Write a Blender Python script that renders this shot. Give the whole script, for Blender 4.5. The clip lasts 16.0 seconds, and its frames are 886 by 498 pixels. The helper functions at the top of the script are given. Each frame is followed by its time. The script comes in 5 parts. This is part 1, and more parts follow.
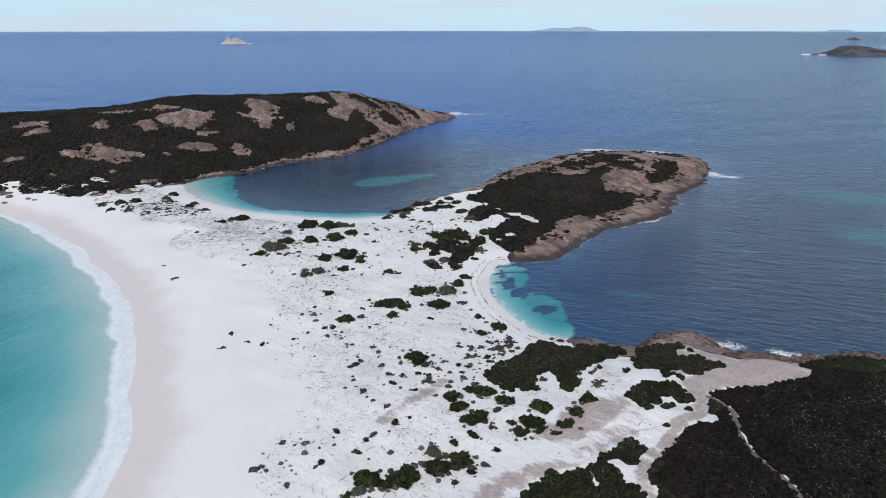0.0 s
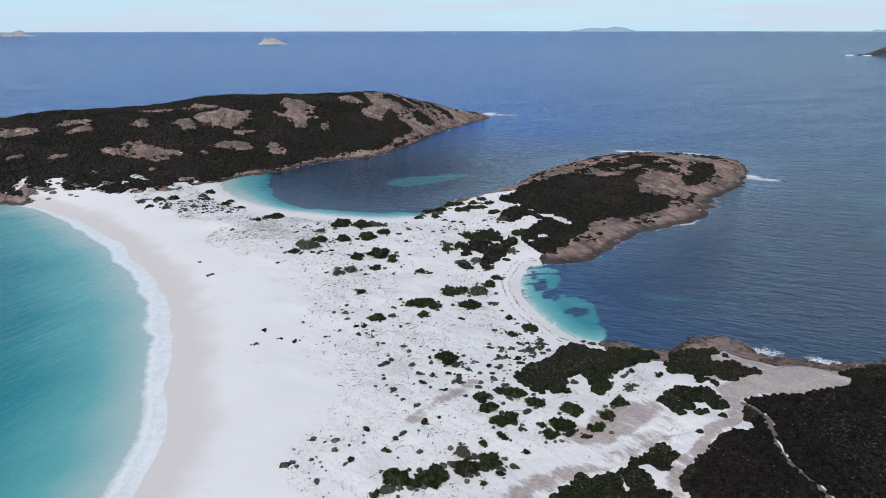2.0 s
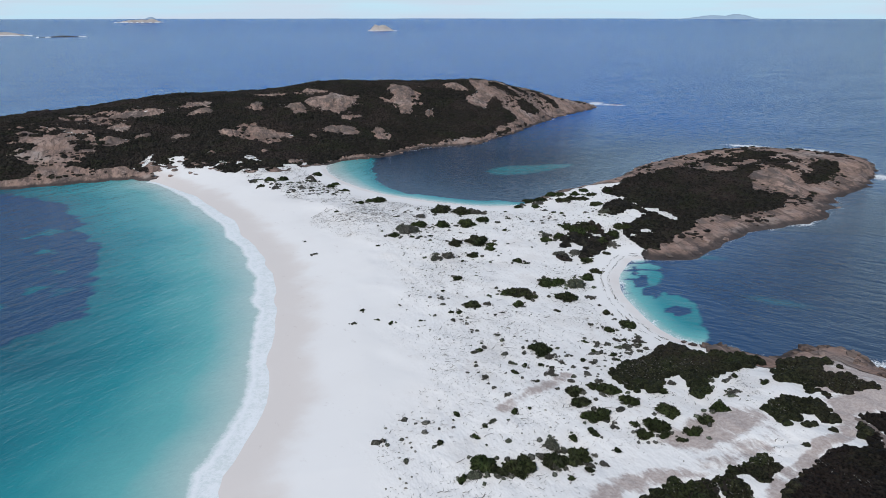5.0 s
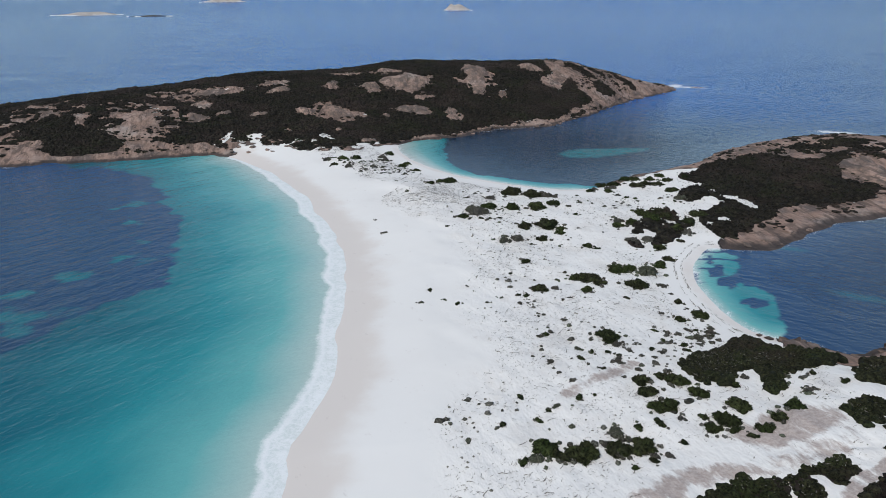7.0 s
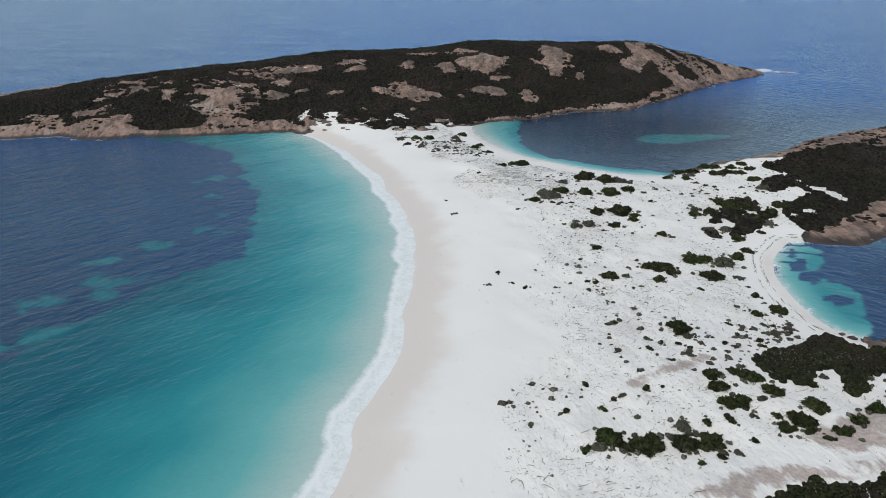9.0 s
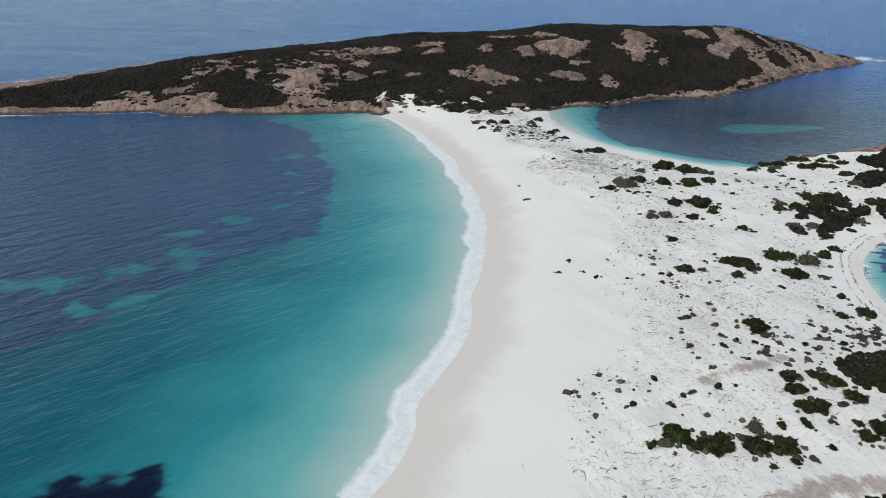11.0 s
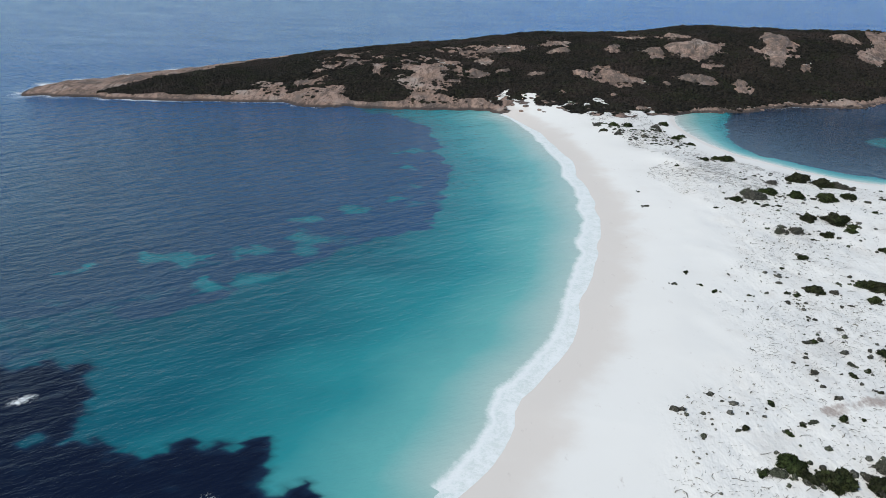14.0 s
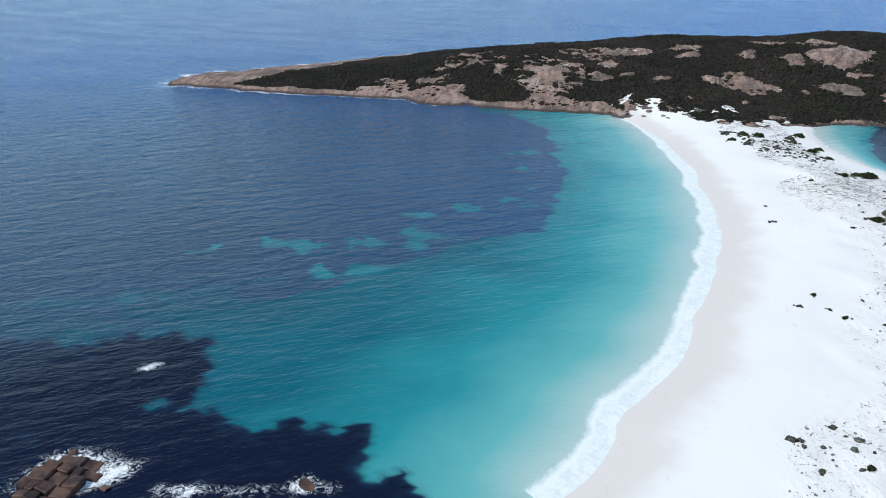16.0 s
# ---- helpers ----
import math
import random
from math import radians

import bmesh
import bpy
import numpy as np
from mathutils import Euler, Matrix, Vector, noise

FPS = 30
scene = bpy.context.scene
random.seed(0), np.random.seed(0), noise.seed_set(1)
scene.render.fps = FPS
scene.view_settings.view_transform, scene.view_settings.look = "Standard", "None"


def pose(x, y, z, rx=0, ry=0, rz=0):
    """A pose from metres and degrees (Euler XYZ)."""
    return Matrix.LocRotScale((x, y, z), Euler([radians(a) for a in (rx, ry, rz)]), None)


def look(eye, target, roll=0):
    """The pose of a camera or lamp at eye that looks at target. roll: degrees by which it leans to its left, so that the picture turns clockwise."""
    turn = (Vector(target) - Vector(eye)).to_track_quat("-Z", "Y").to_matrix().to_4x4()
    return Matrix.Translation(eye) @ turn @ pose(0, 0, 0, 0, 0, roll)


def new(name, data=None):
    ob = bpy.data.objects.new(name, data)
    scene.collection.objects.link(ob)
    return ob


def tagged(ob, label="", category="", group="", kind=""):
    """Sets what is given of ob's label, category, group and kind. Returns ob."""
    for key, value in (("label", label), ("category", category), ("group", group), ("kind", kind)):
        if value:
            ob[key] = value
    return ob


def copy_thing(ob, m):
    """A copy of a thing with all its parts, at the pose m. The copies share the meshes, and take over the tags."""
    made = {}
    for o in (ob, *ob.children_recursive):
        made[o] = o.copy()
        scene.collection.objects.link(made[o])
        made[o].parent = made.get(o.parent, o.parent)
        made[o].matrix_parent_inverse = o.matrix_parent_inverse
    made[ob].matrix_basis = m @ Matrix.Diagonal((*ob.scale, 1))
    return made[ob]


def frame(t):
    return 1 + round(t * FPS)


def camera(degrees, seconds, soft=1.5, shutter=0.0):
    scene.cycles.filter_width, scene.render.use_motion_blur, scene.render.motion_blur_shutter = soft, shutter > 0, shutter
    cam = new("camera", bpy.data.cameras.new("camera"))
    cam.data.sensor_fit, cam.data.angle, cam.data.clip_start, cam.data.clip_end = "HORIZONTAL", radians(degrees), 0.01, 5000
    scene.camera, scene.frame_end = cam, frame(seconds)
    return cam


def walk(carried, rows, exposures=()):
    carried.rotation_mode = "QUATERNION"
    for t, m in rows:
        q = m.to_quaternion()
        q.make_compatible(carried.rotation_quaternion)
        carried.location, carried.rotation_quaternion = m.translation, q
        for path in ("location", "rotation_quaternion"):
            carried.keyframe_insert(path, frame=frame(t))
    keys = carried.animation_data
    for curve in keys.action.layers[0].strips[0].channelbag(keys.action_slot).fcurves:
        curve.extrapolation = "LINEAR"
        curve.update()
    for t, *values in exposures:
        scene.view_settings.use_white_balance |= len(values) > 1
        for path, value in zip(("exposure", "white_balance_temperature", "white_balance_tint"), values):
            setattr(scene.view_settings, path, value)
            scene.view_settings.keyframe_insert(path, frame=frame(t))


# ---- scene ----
from bpy import data as D

# ---- the camera: it hovers 80 m above the sea and turns ----
cam = camera(64.5, 16.0, soft=0.75)
EYE = (0.0, 0.0, 80.0)
# seconds, tilt, roll, heading
TURNS = [
    (0, 72.41, 0.01, -0.00),
    (0.5, 72.42, 0.03, 0.41),
    (1, 72.43, -0.01, 1.03),
    (1.5, 72.43, 0.04, 1.75),
    (2, 72.43, 0.06, 2.71),
    (2.5, 72.44, 0.08, 3.85),
    (3, 72.45, 0.08, 5.28),
    (3.5, 72.42, 0.10, 6.73),
    (4, 72.17, 0.06, 8.19),
    (6.5, 70.35, 0.11, 15.50),
    (7, 69.97, 0.16, 16.98),
    (7.5, 69.59, 0.17, 18.47),
    (8, 69.22, 0.18, 19.98),
    (8.5, 68.86, 0.18, 21.49),
    (9, 68.50, 0.17, 23.01),
    (11.5, 67.09, 0.15, 30.79),
    (12, 67.07, 0.13, 32.37),
    (12.5, 67.08, 0.12, 33.96),
    (13, 67.10, 0.08, 35.56),
    (13.5, 67.10, 0.07, 37.15),
    (14, 67.11, 0.05, 39.04),
    (14.5, 67.12, 0.00, 41.35),
    (15, 67.13, 0.03, 43.76),
    (15.5, 67.15, 0.08, 46.21),
    (16, 67.14, 0.04, 48.71),
]
EXPOSURES = [(0.0, 0.02, 6400, 10), (3.5, 0.0, 6300, 9), (7.0, -0.02, 6450, 7), (9.0, -0.04, 6700, 5), (12.0, 0.0, 6800, 4), (13.5, 0.06, 6620, 4), (14.5, 0.19, 6400, 4), (16.0, 0.37, 6150, 4)]
walk(cam, [(t, pose(*EYE, rx, ry, rz)) for t, rx, ry, rz in TURNS], EXPOSURES)

# ---- sky and sun: thin bright cloud, soft sun behind the camera ----
SUN_HEIGHT, SUN_HEADING = 46.0, 196.0
world = D.worlds.new("sky")
scene.world = world
world.use_nodes = True
wt = world.node_tree
wt.nodes.clear()
w_out = wt.nodes.new("ShaderNodeOutputWorld")
w_bg = wt.nodes.new("ShaderNodeBackground")
w_sky = wt.nodes.new("ShaderNodeTexSky")
w_sky.sky_type = "NISHITA"
w_sky.sun_disc = False
w_sky.sun_elevation = radians(SUN_HEIGHT)
w_sky.sun_rotation = radians(SUN_HEADING)
w_sky.altitude = 80
w_sky.dust_density = 0.0
w_sky.ozone_density = 3.0
# broken high cloud, closing to pale haze above the horizon
w_co = wt.nodes.new("ShaderNodeTexCoord")
w_map = wt.nodes.new("ShaderNodeMapping")
w_map.inputs["Scale"].default_value = (1.0, 1.0, 13.0)
w_noise = wt.nodes.new("ShaderNodeTexNoise")
w_noise.inputs["Scale"].default_value, w_noise.inputs["Detail"].default_value = 4.0, 7.0
w_cloud = wt.nodes.new("ShaderNodeMapRange")
w_split = wt.nodes.new("ShaderNodeSeparateXYZ")
w_haze = wt.nodes.new("ShaderNodeMapRange")
w_high = wt.nodes.new("ShaderNodeMix")
w_high.data_type = "RGBA"
w_low = wt.nodes.new("ShaderNodeMix")
w_low.data_type = "RGBA"
for s, v in zip(w_cloud.inputs, (0.0, 0.42, 0.62, 0.05, 0.6)):
    s.default_value = v
for s, v in zip(w_haze.inputs, (0.0, 0.0, 0.32, 0.95, 0.05)):
    s.default_value = v
w_fade = wt.nodes.new("ShaderNodeMapRange")
for s, v in zip(w_fade.inputs, (0.0, 0.08, 0.4, 1.0, 0.45)):
    s.default_value = v
w_amount = wt.nodes.new("ShaderNodeMath")
w_amount.operation = "MULTIPLY"
w_high.inputs[7].default_value = (5.8, 6.1, 7.1, 1)
w_low.inputs[7].default_value = (4.7, 6.8, 8.2, 1)
for a, b in ((w_co.outputs["Generated"], w_map.inputs["Vector"]), (w_map.outputs["Vector"], w_noise.inputs["Vector"]), (w_noise.outputs["Fac"], w_cloud.inputs["Value"]),
             (w_co.outputs["Generated"], w_split.inputs[0]), (w_split.outputs["Z"], w_haze.inputs["Value"]), (w_haze.outputs["Result"], w_low.inputs[0]),
             (w_sky.outputs["Color"], w_low.inputs[6]), (w_low.outputs[2], w_high.inputs[6]), (w_split.outputs["Z"], w_fade.inputs["Value"]), (w_cloud.outputs["Result"], w_amount.inputs[0]), (w_fade.outputs["Result"], w_amount.inputs[1]), (w_amount.outputs[0], w_high.inputs[0]), (w_high.outputs[2], w_bg.inputs["Color"])):
    wt.links.new(a, b)
w_bg.inputs["Strength"].default_value = 0.11
wt.links.new(w_bg.outputs["Background"], w_out.inputs["Surface"])

sun = new("sun", D.lights.new("sun", "SUN"))
sun.data.energy, sun.data.angle, sun.data.color = 2.6, radians(11), (1.0, 0.92, 0.815)
azim = radians(SUN_HEADING)
sun.matrix_world = look((0, 0, 0), (-math.sin(azim) * math.cos(radians(SUN_HEIGHT)), -math.cos(azim) * math.cos(radians(SUN_HEIGHT)), -math.sin(radians(SUN_HEIGHT))))

# ---- shape of the land: plan lines in metres, the camera hangs above (0, 0) ----
def hash01(ix, iy, seed):
    """A fixed pseudo-random number in 0..1 for each lattice corner."""
    h = (ix.astype(np.int64) * 374761393 + iy.astype(np.int64) * 668265263 + seed * 1274126177) & 0x7FFFFFFF
    h = ((h ^ (h >> 13)) * 1103515245) & 0x7FFFFFFF
    h = ((h ^ (h >> 15)) * 12345677 + 917) & 0x7FFFFFFF
    return ((h ^ (h >> 11)) & 0xFFFF) / 65535.0


def vnoise(x, y, seed=0):
    ix, iy = np.floor(x), np.floor(y)
    fx, fy = x - ix, y - iy
    fx, fy = fx * fx * (3 - 2 * fx), fy * fy * (3 - 2 * fy)
    a, b = hash01(ix, iy, seed), hash01(ix + 1, iy, seed)
    c, d = hash01(ix, iy + 1, seed), hash01(ix + 1, iy + 1, seed)
    return (a + (b - a) * fx) * (1 - fy) + (c + (d - c) * fx) * fy


def fbm(x, y, size, octaves=4, seed=0):
    """Layered noise about 0, in -1..1; size: the largest bumps, in metres."""
    total, amp, norm = 0.0, 1.0, 0.0
    for i in range(octaves):
        total = total + amp * (vnoise(x / size + 13.7 * i, y / size - 7.1 * i, seed + i) - 0.5) * 2
        norm, amp, size = norm + amp, amp * 0.5, size * 0.47
    return total / norm


def smooth(v, a, b):
    u = np.clip((v - a) / (b - a), 0, 1)
    return u * u * (3 - 2 * u)


def spline(points, step=3.0, closed=False):
    """A smooth line through plan points."""
    p = np.array(points, float)
    n = len(p)
    if closed:
        q = np.vstack([p[-1:], p, p[:2]])
    else:
        q = np.vstack([2 * p[:1] - p[1:2], p, 2 * p[-1:] - p[-2:-1]])
    out = []
    for i in range(n if closed else n - 1):
        p0, p1, p2, p3 = q[i], q[i + 1], q[i + 2], q[i + 3]
        m = max(2, int(np.linalg.norm(p2[:2] - p1[:2]) / step))
        t = (np.arange(m) / m)[:, None]
        out.append(0.5 * (2 * p1 + (p2 - p0) * t + (2 * p0 - 5 * p1 + 4 * p2 - p3) * t ** 2 + (3 * p1 - p0 - 3 * p2 + p3) * t ** 3))
    if not closed:
        out.append(p[-1:])
    return np.vstack(out)


def line_distance(x, y, line, closed=False):
    """Distance to a plan line, and the index of its nearest stretch."""
    a = line if closed else line[:-1]
    b = np.roll(line, -1, axis=0) if closed else line[1:]
    best, which = np.full(x.shape, 1e9), np.zeros(x.shape, int)
    for i in range(len(a)):
        dx, dy = b[i, 0] - a[i, 0], b[i, 1] - a[i, 1]
        px, py = x - a[i, 0], y - a[i, 1]
        t = np.clip((px * dx + py * dy) / max(dx * dx + dy * dy, 1e-9), 0, 1)
        d = (px - t * dx) ** 2 + (py - t * dy) ** 2
        near = d < best
        best[near], which[near] = d[near], i
    return np.sqrt(best), which


def inside(x, y, line):
    odd = np.zeros(x.shape, bool)
    x2, y2 = np.roll(line[:, 0], -1), np.roll(line[:, 1], -1)
    for xa, ya, xb, yb in zip(line[:, 0], line[:, 1], x2, y2):
        if ya != yb:
            odd ^= ((ya > y) != (yb > y)) & (x < (xb - xa) * (y - ya) / (yb - ya) + xa)
    return odd


def area(x, y, points):
    """Signed distance to the edge of a plan area, positive inside."""
    line = spline(points, 4.0, True)
    d, _ = line_distance(x, y, line, True)
    return np.where(inside(x, y, line), d, -d)


# the shore, stretch by stretch, against the clock from the west beach; True: sand, False: rock
SHORE = [
    (True, [(-53, 74), (-55, 87), (-59, 99), (-63, 119), (-69, 137), (-78, 162), (-88, 184), (-102, 207), (-124, 237), (-141, 256), (-161, 275), (-187, 298), (-208, 311)]),
    (False, [(-218, 313), (-232, 309), (-249, 295), (-269, 283), (-289, 274), (-302, 264), (-316, 257), (-331, 258), (-350, 244), (-369, 232), (-389, 217), (-411, 205), (-434, 195), (-456, 182), (-469, 172), (-480, 176), (-491, 190),
             (-493, 211), (-487, 242), (-487, 266), (-482, 291), (-483, 325), (-478, 366), (-462, 440), (-437, 530), (-380, 570), (-300, 590), (-220, 640), (-130, 690), (-60, 705), (0, 680), (12, 655),
             (8, 643), (-7, 612), (-25, 573), (-40, 522), (-52, 484), (-67, 449), (-83, 437), (-98, 425), (-110, 402), (-122, 388), (-133, 374)]),
    (True, [(-138, 366), (-131, 349), (-121, 336), (-106, 321), (-90, 309), (-72, 302), (-56, 298), (-42, 296), (-30, 298)]),
    (False, [(-22, 305), (-16, 317), (-7, 331), (7, 345), (20, 364), (38, 402), (58, 429), (80, 452), (102, 468), (127, 463), (150, 454), (162, 444), (161, 421), (147, 388), (135, 362), (121, 348), (105, 312), (95, 297), (80, 286), (63, 273),
             (54, 260), (48, 250), (39, 239), (33, 236)]),
    (True, [(26, 236.5), (20, 235), (17, 226), (15, 216), (15, 206), (17, 197), (20, 188), (24, 179), (28, 174)]),
    (False, [(33, 172), (39, 171), (44, 168), (52, 169), (56, 174), (65, 177), (70, 175), (72, 169), (75, 163), (82, 160), (91, 160), (101, 163), (112, 161), (150, 155), (220, 130), (270, 60), (280, -60), (200, -170), (40, -190), (-60, -120),
             (-84, -50), (-78, 0), (-70, 22), (-62, 40), (-56, 58)]),
]
coast_points = [p for _, pts in SHORE for p in pts]
coast = spline(coast_points, 4.0, True)
# sandy or rocky, for each stretch of the smooth line
owner = np.array([i for i, (_, pts) in enumerate(SHORE) for _ in pts])
pts_arr = np.array(coast_points, float)
near_i = np.argmin((coast[:, None, 0] - pts_arr[None, :, 0]) ** 2 + (coast[:, None, 1] - pts_arr[None, :, 1]) ** 2, axis=1)
stretch = owner[near_i]
sandy = np.array([s for s, _ in SHORE])[stretch]
# the rocky stretches are ragged
arc = np.arange(len(coast))
rag = (vnoise(arc * 0.9, arc * 0.0 + 3.3, 5) - 0.5) * 7.0
tang = np.roll(coast, -1, axis=0) - np.roll(coast, 1, axis=0)
tang /= np.linalg.norm(tang, axis=1)[:, None] + 1e-9
cusp = (vnoise(arc * 0.17, arc * 0.0 + 8.1, 6) - 0.5) * 2.4 + (vnoise(arc * 0.55, arc * 0.0 + 2.1, 7) - 0.5) * 1.6
far_out = np.hypot(coast[:, 0], coast[:, 1]) > 330
coast = coast + np.stack([tang[:, 1], -tang[:, 0]], 1) * np.where(sandy, cusp * np.where(stretch == 0, 1.0, 0.35), rag * np.where(far_out, 1.0, 0.5))[:, None]

# crest lines (x, y, height)
ISLAND_CREST = [(-470, 182, 2.2), (-448, 223, 3.2), (-427, 260, 6.4), (-393, 301, 11.2), (-366, 329, 16.8), (-339, 357, 22.0), (-314, 389, 21.6), (-289, 420, 25.4), (-265, 442, 28.4), (-236, 463, 29.1), (-209, 481, 30.3), (-193, 494, 32.6),
                (-176, 505, 34.6), (-143, 531, 32.8), (-116, 553, 31.7), (-92, 573, 32.2), (-74, 585, 30.0), (-56, 602, 23.6), (-37, 619, 16.7), (-17, 635, 9.1), (-2, 648, 4.6)]
HEAD_CREST = [(-6, 318, 2.4), (7, 330, 3.0), (18, 340, 4.2), (34, 360, 5.8), (52, 380, 7.0), (71, 398, 7.6), (93, 408, 8.8), (116, 408, 7.8), (136, 402, 7.6), (147, 398, 6.2)]
NEAR_CREST = [(75, 140, 6.0), (100, 128, 8.0), (135, 110, 10.0), (130, 60, 12.0), (80, 10, 12.0), (40, -40, 11.0)]


def crest_height(x, y, dc, crest):
    line = spline(crest, 8.0)
    best, top, weight = np.full(x.shape, 1e9), np.zeros(x.shape), np.zeros(x.shape)
    for cx, cy, cz in line:
        d2 = (x - cx) ** 2 + (y - cy) ** 2
        best = np.minimum(best, d2)
        w = 1.0 / (d2 + 40.0) ** 2
        top, weight = top + w * cz, weight + w
    dr = np.sqrt(best)
    t = dc / (dc + dr + 1e-6)
    return 0.92 * top / weight * np.sin(0.5 * np.pi * t) ** 0.9 * np.exp(-(dr / 190.0) ** 2), dr


def land(x, y):
    """Height of the ground, distance to the shore (negative in the sea), sandiness of the nearest shore, and its stretch."""
    x, y = np.asarray(x, float), np.asarray(y, float)
    d, which = line_distance(x, y, coast, True)
    dc = np.where(inside(x, y, coast), d, -d)
    pos = np.maximum(dc, 0)
    soft = sandy[which].astype(float)
    hi, dri = crest_height(x, y, pos, ISLAND_CREST)
    hh, drh = crest_height(x, y, pos, HEAD_CREST)
    hn, drn = crest_height(x, y, pos, NEAR_CREST)
    hill = np.maximum(np.maximum(hi * smooth(dri, 330, 90), hh * smooth(drh, 130, 30)), hn * smooth(drn, 110, 25))
    sand = 0.055 * np.minimum(pos, 22) + 0.5 * smooth(pos, 4, 22) + 1.2 * smooth(pos, 18, 45)
    z = sand * np.where(soft > 0, 1.0, 0.6) + np.where(soft > 0, 0, np.where(stretch[which] == 3, 0.7, 1.6) * smooth(pos, 0, 5)) * smooth(dc, 0, 4)
    z = np.maximum(z, hill) + 0.15 * np.minimum(z, hill) * smooth(hill, 12, 4)
    dunes = fbm(x, y, 34, 4, 11) * 1.5 + fbm(x + 0.6 * y, y, 11, 3, 23) * 0.5
    rough = fbm(x, y, 26, 5, 41) * 2.4 * smooth(hill, 2, 16) + np.abs(fbm(x, y, 9, 3, 57)) * np.where(stretch[which] == 3, 0.6, 1.2) * (1 - soft) * smooth(pos, 1, 8)
    z = z + dunes * smooth(pos, 14, 40) * smooth(hill, 16, 5) + rough
    z = np.where(dc < 0, np.maximum(dc * 0.07, -3.0), z)
    return z, dc, soft, stretch[which]
# ---- end of the land's shape ----


# ---- materials ----
class Graph:
    """Short names for the nodes of one material."""

    def __init__(self, name):
        self.mat = D.materials.new(name)
        self.mat.use_nodes = True
        self.tree = self.mat.node_tree
        self.bsdf = self.tree.nodes["Principled BSDF"]
        self.co = self.node("ShaderNodeNewGeometry").outputs["Position"]

    def node(self, kind):
        return self.tree.nodes.new(kind)

    def put(self, socket, value):
        if hasattr(value, "is_linked"):
            self.tree.links.new(value, socket)
        elif isinstance(value, tuple) and len(value) == 3 and socket.type == "RGBA":
            socket.default_value = (*value, 1)
        else:
            socket.default_value = value

    def attr(self, name):
        n = self.node("ShaderNodeAttribute")
        n.attribute_name = name
        return n.outputs["Fac"]

    def noise(self, scale, detail=4.0, rough=0.55, stretch=(1, 1, 1), turn=0.0, vector=None, twist=0.0):
        spin = self.node("ShaderNodeMapping")
        spin.inputs["Rotation"].default_value = (0, 0, radians(-turn))
        self.put(spin.inputs["Vector"], vector or self.co)
        m = self.node("ShaderNodeMapping")
        m.inputs["Scale"].default_value = stretch
        self.put(m.inputs["Vector"], spin.outputs["Vector"])
        n = self.node("ShaderNodeTexNoise")
        n.inputs["Scale"].default_value, n.inputs["Detail"].default_value, n.inputs["Roughness"].default_value = scale, detail, rough
        n.inputs["Distortion"].default_value = twist
        self.put(n.inputs["Vector"], m.outputs["Vector"])
        return n.outputs["Fac"]

    def math(self, op, a, b=0.0, c=0.0):
        n = self.node("ShaderNodeMath")
        n.operation = op
        for s, v in zip(n.inputs, (a, b, c)):
            self.put(s, v)
        return n.outputs[0]

    def step(self, v, lo, hi, a=0.0, b=1.0):
        n = self.node("ShaderNodeMapRange")
        n.interpolation_type = "SMOOTHSTEP"
        for s, x in zip(n.inputs, (v, lo, hi, a, b)):
            self.put(s, x)
        return n.outputs["Result"]

    def mix(self, f, a, b, blend="MIX"):
        n = self.node("ShaderNodeMix")
        n.data_type, n.blend_type = "RGBA", blend
        self.put(n.inputs[0], f), self.put(n.inputs[6], a), self.put(n.inputs[7], b)
        return n.outputs[2]

    def ramp(self, f, stops):
        n = self.node("ShaderNodeValToRGB")
        e = n.color_ramp.elements
        while len(e) < len(stops):
            e.new(0.5)
        for el, (p, c) in zip(e, stops):
            el.position, el.color = p, (*c, 1)
        self.put(n.inputs["Fac"], f)
        return n.outputs["Color"]

    def bump(self, height, strength, distance, below=None):
        n = self.node("ShaderNodeBump")
        self.put(n.inputs["Strength"], strength)
        n.inputs["Distance"].default_value = distance
        self.put(n.inputs["Height"], height)
        if below is not None:
            self.put(n.inputs["Normal"], below)
        return n.outputs["Normal"]

    def island(self):
        return self.node("ShaderNodeNewGeometry").outputs["Random Per Island"]

    def each(self):
        return self.node("ShaderNodeObjectInfo").outputs["Random"]

    def done(self, color, rough=0.9, normal=None, spec=0.2):
        self.put(self.bsdf.inputs["Base Color"], color)
        self.put(self.bsdf.inputs["Roughness"], rough)
        self.put(self.bsdf.inputs["Specular IOR Level"], spec)
        if normal is not None:
            self.put(self.bsdf.inputs["Normal"], normal)
        return self.mat


